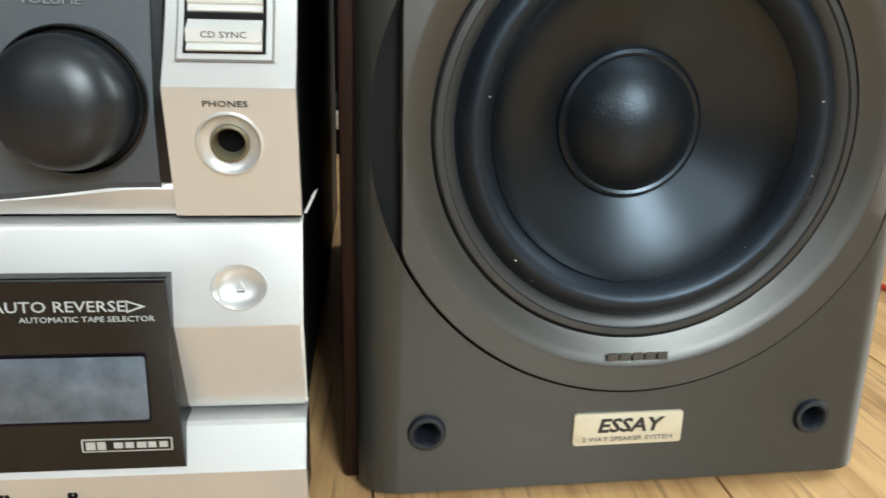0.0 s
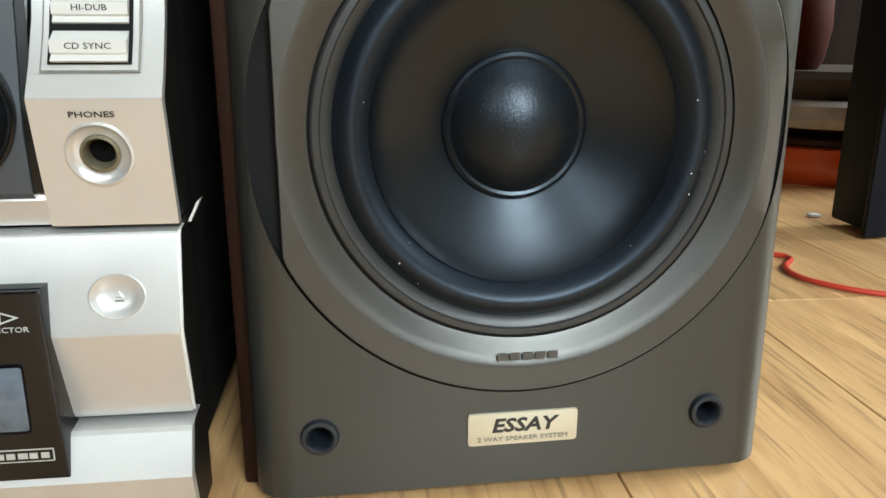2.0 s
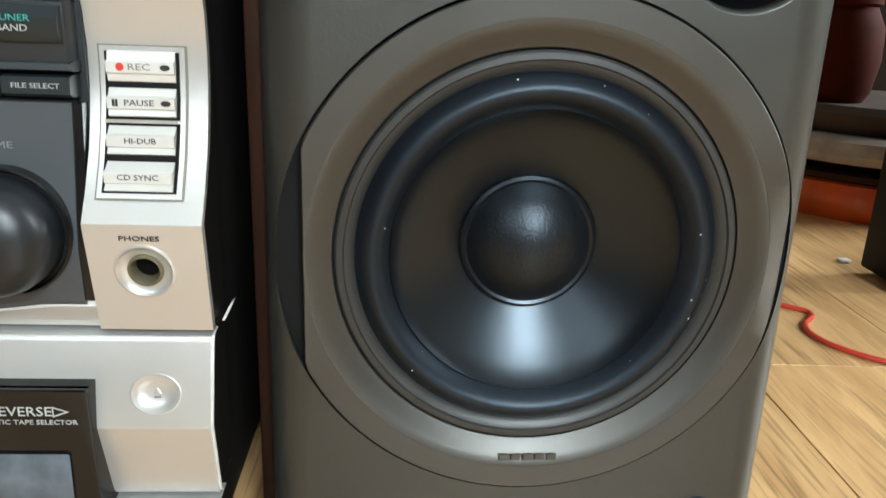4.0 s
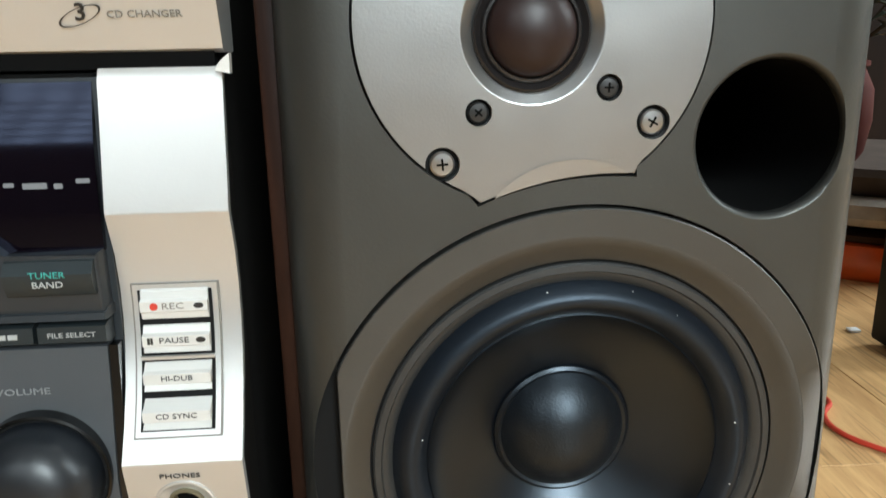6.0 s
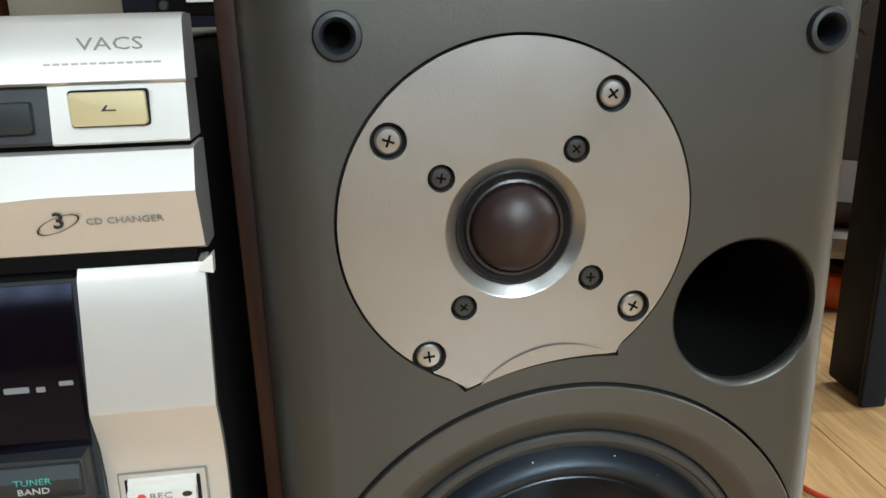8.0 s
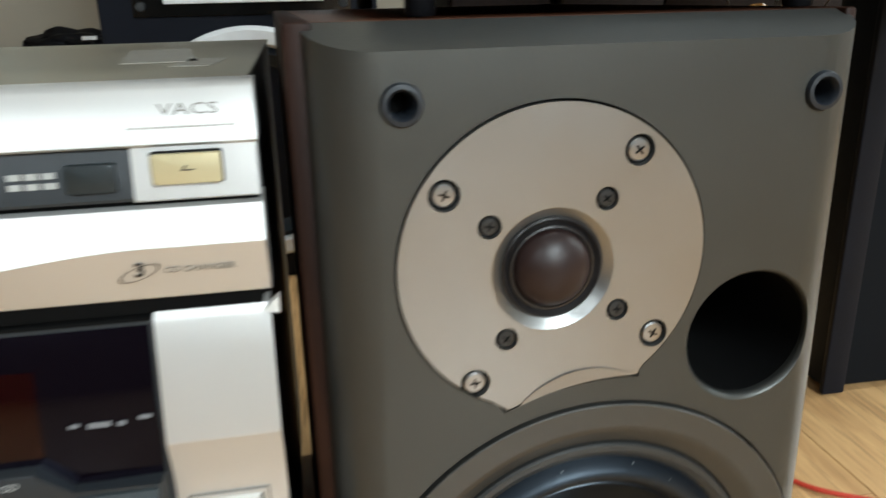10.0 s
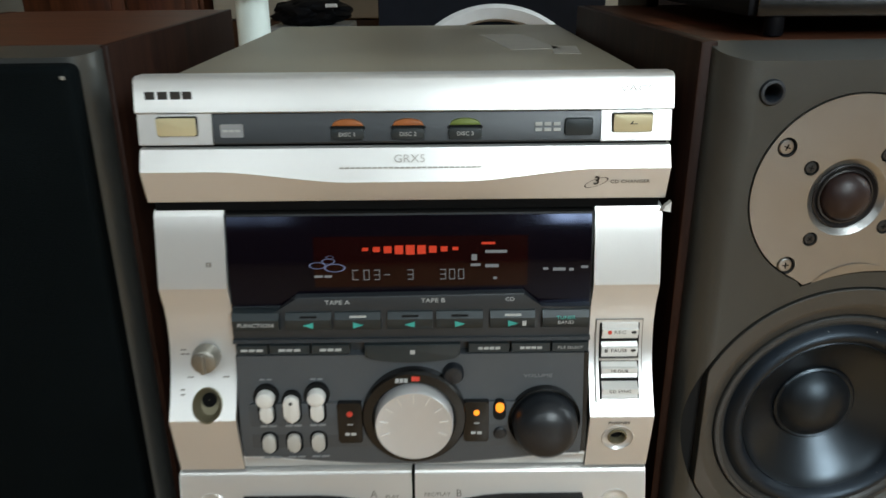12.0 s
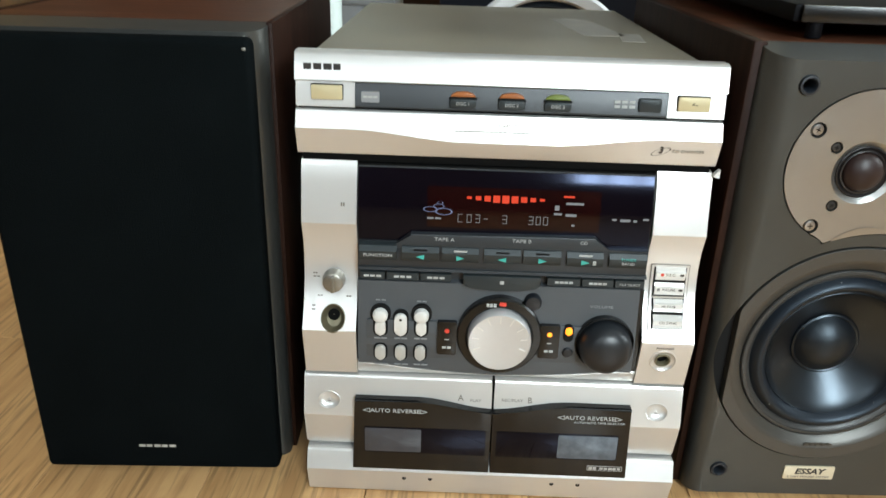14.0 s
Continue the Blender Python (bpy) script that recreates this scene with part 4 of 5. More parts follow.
for x, z in ((-0.0832, 0.1245), (-0.0687, 0.1247), (-0.0545, 0.1250)):
    part("key_well", slab(rounded(x - 0.0050, x + 0.0050, z - 0.0071, z + 0.0071, 0.0045), -0.0125, -0.006), M_GROOVE, ctl)
    part("pill_key", slab(rounded(x - 0.0037, x + 0.0037, z - 0.0060, z + 0.0060, 0.0034), -0.0147, -0.009, 0.0011, 3), M_GREYKEY, ctl)
    bars("key_print", x - 0.005, x + 0.005, z + 0.0110, 0.0011, -0.0121, M_GREYBOX, ctl, 2, 31)
    bars("key_print", x - 0.005, x + 0.006, z - 0.0105, 0.0010, -0.0121, M_GREYBOX, ctl, 2, 32)
for x in (-0.0832, -0.0540):
    bars("key_print", x - 0.004, x + 0.004, 0.1640, 0.0009, -0.0080, M_GREYBOX, ctl, 2, 33)
for x0, x1, lens in ((-0.0425, -0.0285, M_REDINK), (0.0305, 0.0450, M_LEDORANGE)):
    wing = part("seek_key", slab(rounded(x0, x1, 0.1245, 0.1510, 0.0012), -0.0135, -0.007, 0.0010), M_BLACKGLOSS, ctl)
    cx = (x0 + x1) / 2
    part("seek_lamp", lathe(cx, 0.1440, [(0.0019, -0.0130), (0.0017, -0.0139)], 18, cap_end=True), lens, wing)
    bars("seek_print", cx - 0.002, cx + 0.002, 0.1370, 0.0007, -0.0135, M_WHITEINK, wing, 1)
    bars("seek_print", cx - 0.0035, cx + 0.0035, 0.1305, 0.0018, -0.0135, M_WHITEINK, wing, 2, 41)
JX, JZ = 0.0018, 0.1410
jog = part("jog_ring", lathe(JX, JZ, [(0.0304, -0.006), (0.0304, -0.0130), (0.0292, -0.0145), (0.0244, -0.0150), (0.0232, -0.0140), (0.0231, -0.008)], 96), M_BLACKGLOSS, ctl, "black glossy ring round the jog dial")
part("ring_red_mark", slab([(JX - 0.0010, JZ + 0.0252), (JX + 0.0036, JZ + 0.0250), (JX + 0.0036, JZ + 0.0278), (JX - 0.0010, JZ + 0.0280)], -0.01515, -0.0145), M_REDINK, jog, smooth=False)
bars("ring_print", JX - 0.0105, JX - 0.0030, JZ + 0.0254, 0.0026, -0.0150, M_WHITEINK, jog, 3, 51)
knob = part("jog_dial", lathe(JX, JZ - 0.0006, [(0.0226, -0.010), (0.0224, -0.0205), (0.0216, -0.0216), (0.0203, -0.0214), (0.0115, -0.0206), (0.0010, -0.0204)], 96, cap_end=True), M_SILVERKNOB, ctl, "large silver jog dial")
bm = bmesh.new()
for k in range(9):
    a = radians(200 - k * 27.5)
    m = Matrix.Translation((JX + 0.0172 * math.cos(a), -0.0215, JZ + 0.0172 * math.sin(a))) @ pose(0, 0, 0, 0, -math.degrees(a), 0)
    r2 = bmesh.ops.create_cube(bm, size=1)
    for v in r2["verts"]:
        v.co = m @ Vector((v.co.x * 0.0050, v.co.y * 0.0005, v.co.z * 0.0007))
part("dial_ticks", bm, M_WHITEBTN, knob, smooth=False)
part("small_knob", lathe(0.0245, 0.1672, [(0.0062, -0.006), (0.0061, -0.0105), (0.0050, -0.0122), (0.0010, -0.0127)], 32, cap_end=True), M_KNOB, ctl)
part("lamp_well", slab(rounded(0.0475, 0.0548, 0.1385, 0.1512, 0.0034), -0.0128, -0.006), M_GROOVE, ctl)
part("amber_lamp", slab(rounded(0.0488, 0.0537, 0.1438, 0.1500, 0.0022), -0.0136, -0.009, 0.0006), M_LEDORANGE, ctl, "lit amber lamp")
part("small_key", lathe(0.0517, 0.1295, [(0.0040, -0.008), (0.0039, -0.0130), (0.0030, -0.0138), (0.0006, -0.0140)], 24, cap_end=True), M_KNOB, ctl)
VX, VZ = 0.0772, 0.1378
part("volume_rim", lathe(VX, VZ, [(0.0212, -0.008), (0.0210, -0.0130), (0.0204, -0.0136), (0.0198, -0.0128), (0.0196, -0.007)], 72), M_BLACKGLOSS, ctl)
part("volume_well", lathe(VX, VZ, [(0.0199, -0.0120), (0.0010, -0.0119)], 48), M_GROOVE, ctl)
part("volume_knob", lathe(VX, VZ, [(0.0187, -0.0118), (0.0185, -0.0200), (0.0178, -0.0232), (0.0162, -0.0262), (0.0126, -0.0290), (0.0072, -0.0306), (0.0010, -0.0310)], 72, cap_end=True), M_KNOB, ctl, "domed black volume knob with dust")
text("knob_print", "VOLUME", VX - 0.0040, -0.0085, 0.1650, 0.0022, M_GREYBOX, ctl, spread=1.4)


# left cheek: level knob and microphone jack
PLACE = Matrix.Translation((0, 0.0015, 0))
lk = part("level_knob", lathe(-0.1170, 0.1765, [(0.0080, -0.003), (0.0080, -0.0060), (0.0070, -0.0115), (0.0058, -0.0122), (0.0006, -0.0123)], 40, cap_end=True), M_KNOBMETAL, cheek_l, "small ribbed metal knob")
part("knob_grip", box(-0.1183, -0.1157, -0.0150, -0.011, 0.1705, 0.1825, 0.0006), M_KNOBMETAL, lk)
PLACE = Matrix.Identity(4)
jy = cheek_y(0.1500)
hollow = cutter(lathe(-0.1170, 0.1500, [(0.0080, -0.04), (0.0080, jy + 0.0060)], 40, True, True, sz=1.2))
jk = part("microphone_jack", lathe(-0.1170, 0.1500, [(0.0088, jy + 0.0004), (0.0087, jy - 0.0006), (0.0081, jy - 0.0009), (0.0076, jy - 0.0002), (0.0066, jy + 0.0035), (0.0050, jy + 0.0052), (0.0005, jy + 0.0054)], 40, cap_end=True, sz=1.2), M_JACK, cheek_l, "olive brown oval microphone jack")
jh = part("jack_hole", lathe(-0.1170, 0.1528, [(0.0042, jy + 0.0044), (0.0042, jy + 0.0034), (0.0004, jy + 0.0034)], 28), M_HOLE, jk)
for ob in (jk, jh, hollow):
    tilt(ob, jy, 0.1500, -26)
carve(cheek_l, [hollow])
for x0, x1, z in ((-0.1325, -0.1290, 0.1800), (-0.1325, -0.1270, 0.1775), (-0.1290, -0.1250, 0.1645), (-0.1085, -0.1045, 0.1645), (-0.1325, -0.1300, 0.1580), (-0.1325, -0.1300, 0.1555)):
    bars("cheek_print", x0, x1, z, 0.0009, cheek_y(z) - 0.0001, M_GREYINK, cheek_l, 2, 61)
bars("standby_sign", -0.1115, -0.1085, 0.2330, 0.0026, cheek_y(0.233) - 0.0002, M_GREYINK, cheek_l, 2, 62)

# right cheek: recording keys and phones jack
RECORD_ROW = ((0.1842, 0.1950, "REC", True), (0.1736, 0.1838, "PAUSE", True), (0.1622, 0.1722, "HI-DUB", False), (0.1516, 0.1616, "CD SYNC", False))
for k in range(2):
    inset = 0.0016 * k
    frame_profile = [(cheek_y(z) - 0.0012 - 0.0005 * k, z) for z in (0.1958 - inset, 0.19, 0.18, 0.17, 0.16, 0.1500 + inset)]
    part("key_frame" if k == 0 else "key_well", fascia(frame_profile, 0.1070 + inset, 0.1330 - inset, 0.004), (M_SILVER, M_GROOVE)[k], cheek_r)
part("frame_line", fascia([(cheek_y(z) - 0.0008, z) for z in (0.1962, 0.19, 0.18, 0.17, 0.16, 0.1494)], 0.1064, 0.1336, 0.004), M_GREYINK, cheek_r)
for z0, z1, label_, dot in RECORD_ROW:
    zc = (z0 + z1) / 2
    top_y, low_y, mid_y = cheek_y(z1) - 0.0026, cheek_y(z0) - 0.0026, cheek_y(zc) - 0.0044
    key = part("record_key", fascia([(top_y + 0.001, z1 - 0.0005), (top_y, z1 - 0.0010), (mid_y + 0.0016, zc + 0.0021), (mid_y, zc + 0.0015), (mid_y, zc - 0.0017), (mid_y + 0.0010, zc - 0.0023), (low_y, z0 + 0.0010), (low_y + 0.001, z0 + 0.0005)], 0.1097, 0.1304, 0.002), M_WHITEBTN, cheek_r, "ridged pearl white recording key", angle=20)
    y = mid_y - 0.0001
    if label_ == "REC":
        part("record_dot", lathe(0.1140, zc, [(0.0013, y + 0.0002), (0.0012, y - 0.0001)], 16, cap_end=True), M_REDINK, key)
        text("key_print", "REC", 0.1198, y, zc, 0.0021, M_GREYINK, key, spread=1.35)
    elif label_ == "PAUSE":
        bars("pause_sign", 0.1112, 0.1132, zc, 0.0022, y + 0.0001, M_INK, key, 2)
        text("key_print", "PAUSE", 0.1195, y, zc, 0.0019, M_INK, key, spread=1.25)
    else:
        text("key_print", label_, 0.1200, y, zc, 0.0018, M_INK, key, spread=1.2)
    if dot:
        part("key_lamp", lathe(0.1277, zc, [(0.0016, y + 0.0002), (0.0015, y - 0.0001)], 16, cap_end=True, sz=0.6), M_INK, key)
part("key_divider", box(0.1086, 0.1314, cheek_y(0.1729) - 0.0030, 0.002, 0.1724, 0.1734), M_SILVER, cheek_r, smooth=False)
text("jack_print", "PHONES", 0.1200, cheek_y(0.1378) - 0.0003, 0.1378, 0.0018, M_INK, cheek_r, spread=1.35, lean=11)
JKX, JKZ = 0.1203, 0.1262
cy0 = cheek_y(JKZ)
hollow = cutter(lathe(JKX, JKZ, [(0.0090, -0.04), (0.0090, cy0 + 0.0060)], 40, True, True))
pj = part("phones_cup", lathe(JKX, JKZ, [(0.0098, cy0 + 0.0006), (0.0096, cy0 - 0.0005), (0.0090, cy0 - 0.0007), (0.0086, cy0 - 0.0002), (0.0076, cy0 + 0.0008), (0.0054, cy0 + 0.0012)], 48), M_SILVER, cheek_r)
jc = part("jack_collar", lathe(JKX, JKZ, [(0.0058, cy0 + 0.0020), (0.0056, cy0 + 0.0002), (0.0048, cy0 - 0.0001), (0.0041, cy0 + 0.0010), (0.0039, cy0 + 0.0045)], 40), M_JACK, pj)
jh = part("jack_hole", lathe(JKX, JKZ, [(0.0041, cy0 + 0.0042), (0.0004, cy0 + 0.0043)], 28), M_HOLE, pj)
for ob in (pj, jc, jh, hollow):
    tilt(ob, cy0, JKZ, 11)
carve(cheek_r, [hollow])

# cassette decks
part("seam", box(-BW + 0.001, BW - 0.001, -0.0030, 0.012, 0.1012, 0.1048), M_HOLE, stereo)
DOOR = [(-0.0050, 0.1026), (-0.0096, 0.1018), (-0.0110, 0.1000), (-0.0178, 0.0722), (-0.0177, 0.0712), (-0.0112, 0.0440), (-0.0100, 0.0418)]
for side in (-1, 1):
    a, b = (-BW, -0.0006) if side < 0 else (0.0012, BW + 0.0006)
    door = part("deck_door", fascia(DOOR, a, b, 0.010, shell=0.0030), M_SILVER, stereo, "silver cassette door with a black window", angle=20)
    xo, xi = side * 0.1015, 0.0004 * side
    pts = [(xo, 0.0880), (side * 0.0545, 0.0880)] + [(side * (0.0545 - 0.0545 * s), 0.0880 - 0.0070 * (s * s * (3 - 2 * s))) for s in (0.2, 0.4, 0.6, 0.8, 1.0)] + [(xi, 0.0270), (xo + side * 0.002, 0.0270)]
    pan = part("black_front", slab(pts if side > 0 else pts[::-1], -0.0215, -0.008, 0.0010), M_BLACKGLOSS, door, "glossy black cassette panel")
    x0, x1 = sorted((side * 0.0945, side * 0.0040))
    part("cassette_window", slab(rounded(x0, x1, 0.0430, 0.0655, 0.0010), -0.0218, -0.02, 0.0003), M_GLASS, pan, "clear cassette window reflecting the room")
    # grey patch on the glass, a painted reflection of the room
    cw = part("window_film", slab(rounded(*((0.0500, 0.0940) if side > 0 else (-0.0940, -0.0520)), 0.0440, 0.0645, 0.0008), -0.02195, -0.0215, 0.0001), M_REFLECTION if side > 0 else M_REFLECTIONDIM, pan, "blotchy grey patch painted as a reflection in the cassette window")
    part("panel_top_edge", slab([(min(xo, side * 0.0545), 0.0868), (max(xo, side * 0.0545), 0.0868), (max(xo, side * 0.0545), 0.0880), (min(xo, side * 0.0545), 0.0880)], -0.0212, -0.0190), M_PANELDK, pan, smooth=False)
    tcx = side * 0.0715
    text("panel_print", "AUTO REVERSE", tcx, -0.0217, 0.0800, 0.0034, M_WHITEINK, pan, spread=1.15)
    for s in (-1, 1):
        q = [(tcx + s * 0.0185, 0.0820), (tcx + s * 0.0240, 0.0800), (tcx + s * 0.0185, 0.0780)]
        w = [(tcx + s * 0.0189, 0.0813), (tcx + s * 0.0225, 0.0800), (tcx + s * 0.0189, 0.0787)]
        bm = bmesh.new()
        va, vb = [bm.verts.new((x, -0.02165, z)) for x, z in q], [bm.verts.new((x, -0.02165, z)) for x, z in w]
        for k in range(3):
            bm.faces.new((va[k], va[(k + 1) % 3], vb[(k + 1) % 3], vb[k]))
        part("arrow_outline", bm, M_WHITEINK, pan, smooth=False)
    if side > 0:
        text("panel_print", "AUTOMATIC TAPE SELECTOR", 0.0790, -0.0217, 0.0762, 0.0017, M_WHITEINK, pan, spread=1.2)
        fr = part("reduction_mark", slab(rounded(0.0735, 0.1000, 0.0335, 0.0378, 0.0004), -0.0217, -0.0212), M_FAINTINK, pan, smooth=False)
        part("mark_field", slab(rounded(0.0740, 0.0996, 0.0339, 0.0374, 0.0002), -0.02175, -0.0213), M_BLACKGLOSS, fr, smooth=False)
        bars("mark_print", 0.0826, 0.0992, 0.03565, 0.0019, -0.0218, M_FAINTINK, fr, 5, 71)
        bars("mark_print", 0.0745, 0.0810, 0.03565, 0.0026, -0.0218, M_FAINTINK, fr, 2, 72)
        text("door_print", "B", 0.0275, cheek_y(0.0880, DOOR) - 0.0004, 0.0885, 0.0046, M_GREYINK, door, lean=-14)
        text("door_print", "REC/PLAY", 0.0145, cheek_y(0.0880, DOOR) - 0.0004, 0.0880, 0.0022, M_GREYINK, door, spread=1.2, lean=-14)
    else:
        text("door_print", "A", -0.0235, cheek_y(0.0880, DOOR) - 0.0004, 0.0885, 0.0046, M_GREYINK, door, lean=-14)
        text("door_print", "PLAY", -0.0125, cheek_y(0.0870, DOOR) - 0.0004, 0.0868, 0.0022, M_GREYINK, door, spread=1.2, lean=-14)
    ex, ez = side * 0.1212, 0.0832
    hollow = cutter(lathe(ex, ez, [(0.0083, -0.03), (0.0083, -0.0115)], 40, True, True, sz=0.84))
    tilt(hollow, -0.0150, ez, -13.7)
    carve(door, [hollow])
    dim = part("eject_dimple", lathe(ex, ez, [(0.0085, -0.0150), (0.0081, -0.0152), (0.0074, -0.0145), (0.0060, -0.0135), (0.0036, -0.0129), (0.0006, -0.0128)], 40, cap_end=True, sz=0.84), M_SILVER, door, "shallow oval eject key")
    sign = part("eject_sign", slab([(ex - 0.0013, ez - 0.0004), (ex + 0.0013, ez - 0.0004), (ex, ez + 0.0016)], -0.0134, -0.0126, 0.0002), M_SILVER, dim, smooth=False)
    bar = bars("eject_bar", ex - 0.0014, ex + 0.0014, ez - 0.0014, 0.0006, -0.0132, M_GREYINK, dim, 1)
    for ob in (dim, sign, bar):
        tilt(ob, -0.0150, ez, -13.7)
        ob.data.transform(Matrix.Translation((0, -0.0002, 0)))
part("door_gap", box(-0.0007, 0.0013, -0.0120, 0.006, 0.028, 0.1020), M_HOLE, stereo, smooth=False)
BASE = [(-0.0060, 0.0400), (-0.0150, 0.0394), (-0.0162, 0.0382), (-0.0215, 0.0250), (-0.0213, 0.0240), (-0.0150, 0.0020), (-0.0140, 0.0008)]
for name, table in (("amplifier_frame", CHEEK), ("deck_frame", DOOR), ("plinth_frame", BASE)):
    for x0, x1 in ((-BW + 0.0006, -BW + 0.0060), (BW - 0.0060, BW - 0.0002)):
        part(name, fascia([(min(0.0125, y + 0.0042), z + 0.0002) for y, z in table], x0, x1, 0.0130), M_CASE, stereo, "black plastic frame behind the silver front", angle=20)
base = part("plinth", fascia(BASE, -BW, BW + 0.0012, 0.013, shell=0.0040), M_SILVER, stereo, "silver bottom strip with a sloped edge", angle=20)
part("seam", box(-BW + 0.001, BW - 0.001, -0.0060, 0.012, 0.0398, 0.0432), M_HOLE, stereo)
for hx in (-0.0645, -0.0445, 0.0485, 0.0685):
    part("screw_hole", lathe(hx, 0.0178, [(0.0016, cheek_y(0.0178, BASE) - 0.0003), (0.0003, cheek_y(0.0178, BASE) - 0.0002)], 16), M_HOLE, base)
for sx in (-1, 1):
    bm = fascia([(y + 0.0012, z) for y, z in DOOR], sx * (BW + 0.0008) - 0.0005, sx * (BW + 0.0008) + 0.0005, 0.012, shell=0.0012)
    part("door_edge", bm, M_WHITEBTN, stereo)


def settle(root):
    """The fronts of the stacked units step forward towards the bottom, and the whole stands a little to one side."""
    for ob in root.children_recursive:
        if ob.type != "MESH":
            continue
        for v in ob.data.vertices:
            x, y, z = v.co
            near = min(1.0, max(0.0, 1 - (y - 0.02) / 0.3))
            v.co = (x * 1.0055 + 0.0015, y + near * 0.030 * (z - 0.19), z * 0.9945)


settle(stereo)
turn_thing(stereo, 0.0, 0.0, 1.5)

# ---------------------------------------------------------------- things on the right speaker
amp = thing("flat_receiver", (0.40, 0.22, 0.3490), "flat black metal receiver on rubber feet on top of the speaker", "receiver")
part("case", box(0.182, 0.62, 0.031, 0.40, 0.3590, 0.3708, 0.002), M_BLACKMATT, amp)
part("front_plate", box(0.186, 0.616, 0.0265, 0.031, 0.3595, 0.3702, 0.0008), M_BLACKGLOSS, amp)
for fx, fy in ((0.1975, 0.033), (0.336, 0.036), (0.1975, 0.30), (0.330, 0.30)):
    part("rubber_foot", turned(fx, fy, [(0.0045, 0.3492), (0.0052, 0.3502), (0.0052, 0.3592)], 24), M_BLACKMATT, amp)
deck = thing("slim_deck", (0.40, 0.32, 0.376), "slim black deck with a row of silver keys on the receiver", "deck")
part("case", box(0.225, 0.58, 0.215, 0.39, 0.3777, 0.3842, 0.001), M_BLACKMATT, deck)
for k in range(9):
    part("key", box(0.262 + k * 0.030, 0.284 + k * 0.030, 0.2125, 0.216, 0.3790, 0.3828, 0.0005), M_CHROME, deck)
deck.location += Vector((-0.030, -0.058, -0.0067))
osc = thing("oscilloscope", (0.37, 0.34, 0.388), "beige bench instrument with rows of coloured knobs on its front", "instrument")
part("case", box(0.205, 0.560, 0.235, 0.46, 0.3895, 0.520, 0.003), M_BEIGEDK, osc)
front = part("front_panel", box(0.207, 0.558, 0.226, 0.236, 0.3905, 0.518, 0.002), M_BEIGE, osc)
part("front_lip", box(0.203, 0.562, 0.220, 0.228, 0.3885, 0.3945, 0.0015), M_BEIGE, osc)
for k in range(10):
    kx = 0.262 + k * 0.026
    for row, z in enumerate((0.4065, 0.434)):
        kn = part("knob", lathe(kx, z, [(0.0062, 0.227), (0.0060, 0.217), (0.0045, 0.2155), (0.0006, 0.2150)], 20, cap_end=True), M_BRASS, front)
        part("knob_cap", lathe(kx, z, [(0.0040, 0.2156), (0.0036, 0.2135), (0.0005, 0.2132)], 16, cap_end=True), (M_LORANGE, M_LBLUE, M_LBLUE)[k % 3], kn)
for k in range(2):
    part("lever", box(0.226 + k * 0.015, 0.231 + k * 0.015, 0.214, 0.227, 0.402, 0.411, 0.001), M_BEIGEDK, front)
part("side_screw", turned(0.204, 0.33, [(0.004, 0.43), (0.004, 0.436)], 16), M_CHROME, osc)
for fx, fy in ((0.23, 0.25), (0.53, 0.25), (0.23, 0.37), (0.53, 0.37)):
    part("foot", turned(fx, fy, [(0.006, 0.3880), (0.006, 0.3900)], 16), M_BLACKMATT, osc)

osc.location += Vector((-0.027, -0.080, -0.0104))

# ---------------------------------------------------------------- behind the stereo
tower = thing("tower_speaker", (0.105, 0.92, 0.0), "tall black vinyl tower speaker with a white ringed woofer", "loudspeaker")
part("cabinet", box(-0.062, 0.268, 0.757, 1.08, 0.0, 0.95, 0.004), M_BLACKVINYL, tower)
tcx, tcz, ty = 0.1085, 0.180, 0.757
part("woofer_trim", lathe(tcx, tcz, [(0.148, ty), (0.148, ty - 0.006), (0.143, ty - 0.012), (0.128, ty - 0.012), (0.124, ty - 0.006), (0.124, ty)], 72), M_WHITEPL, tower, "white plastic woofer ring")
for a in (52, 128):
    part("ring_bolt", lathe(tcx + 0.137 * math.cos(radians(a)), tcz + 0.137 * math.sin(radians(a)), [(0.005, ty - 0.010), (0.004, ty - 0.0135)], 16, cap_end=True), M_BLACKMATT, tower)
part("surround", lathe(tcx, tcz, [(0.124, ty - 0.002), (0.116, ty - 0.010), (0.104, ty - 0.002)], 64), M_SURROUND, tower)
part("cone", lathe(tcx, tcz, [(0.104, ty - 0.002), (0.05, ty + 0.04), (0.04, ty + 0.03), (0.001, ty + 0.02)], 48), M_CONE, tower)
part("horn_plate", box(-0.022, 0.236, ty - 0.004, ty, 0.340, 0.60, 0.002), M_BLACKGLOSS, tower)
for x0, x1, z0, z1 in ((0.015, 0.203, 0.3545, 0.3625), (0.015, 0.0235, 0.3627, 0.56), (0.1945, 0.203, 0.3627, 0.56), (0.015, 0.203, 0.5602, 0.5685)):
    part("horn_trim", box(x0, x1, ty - 0.010, ty - 0.0042, z0, z1, 0.0015), M_WHITEPL, tower)
for x in (-0.012, 0.226):
    part("plate_screw", lathe(x, 0.352, [(0.006, ty - 0.004), (0.005, ty - 0.007)], 16, cap_end=True), M_DARKSCREW, tower)

tower.location.x -= 0.0245

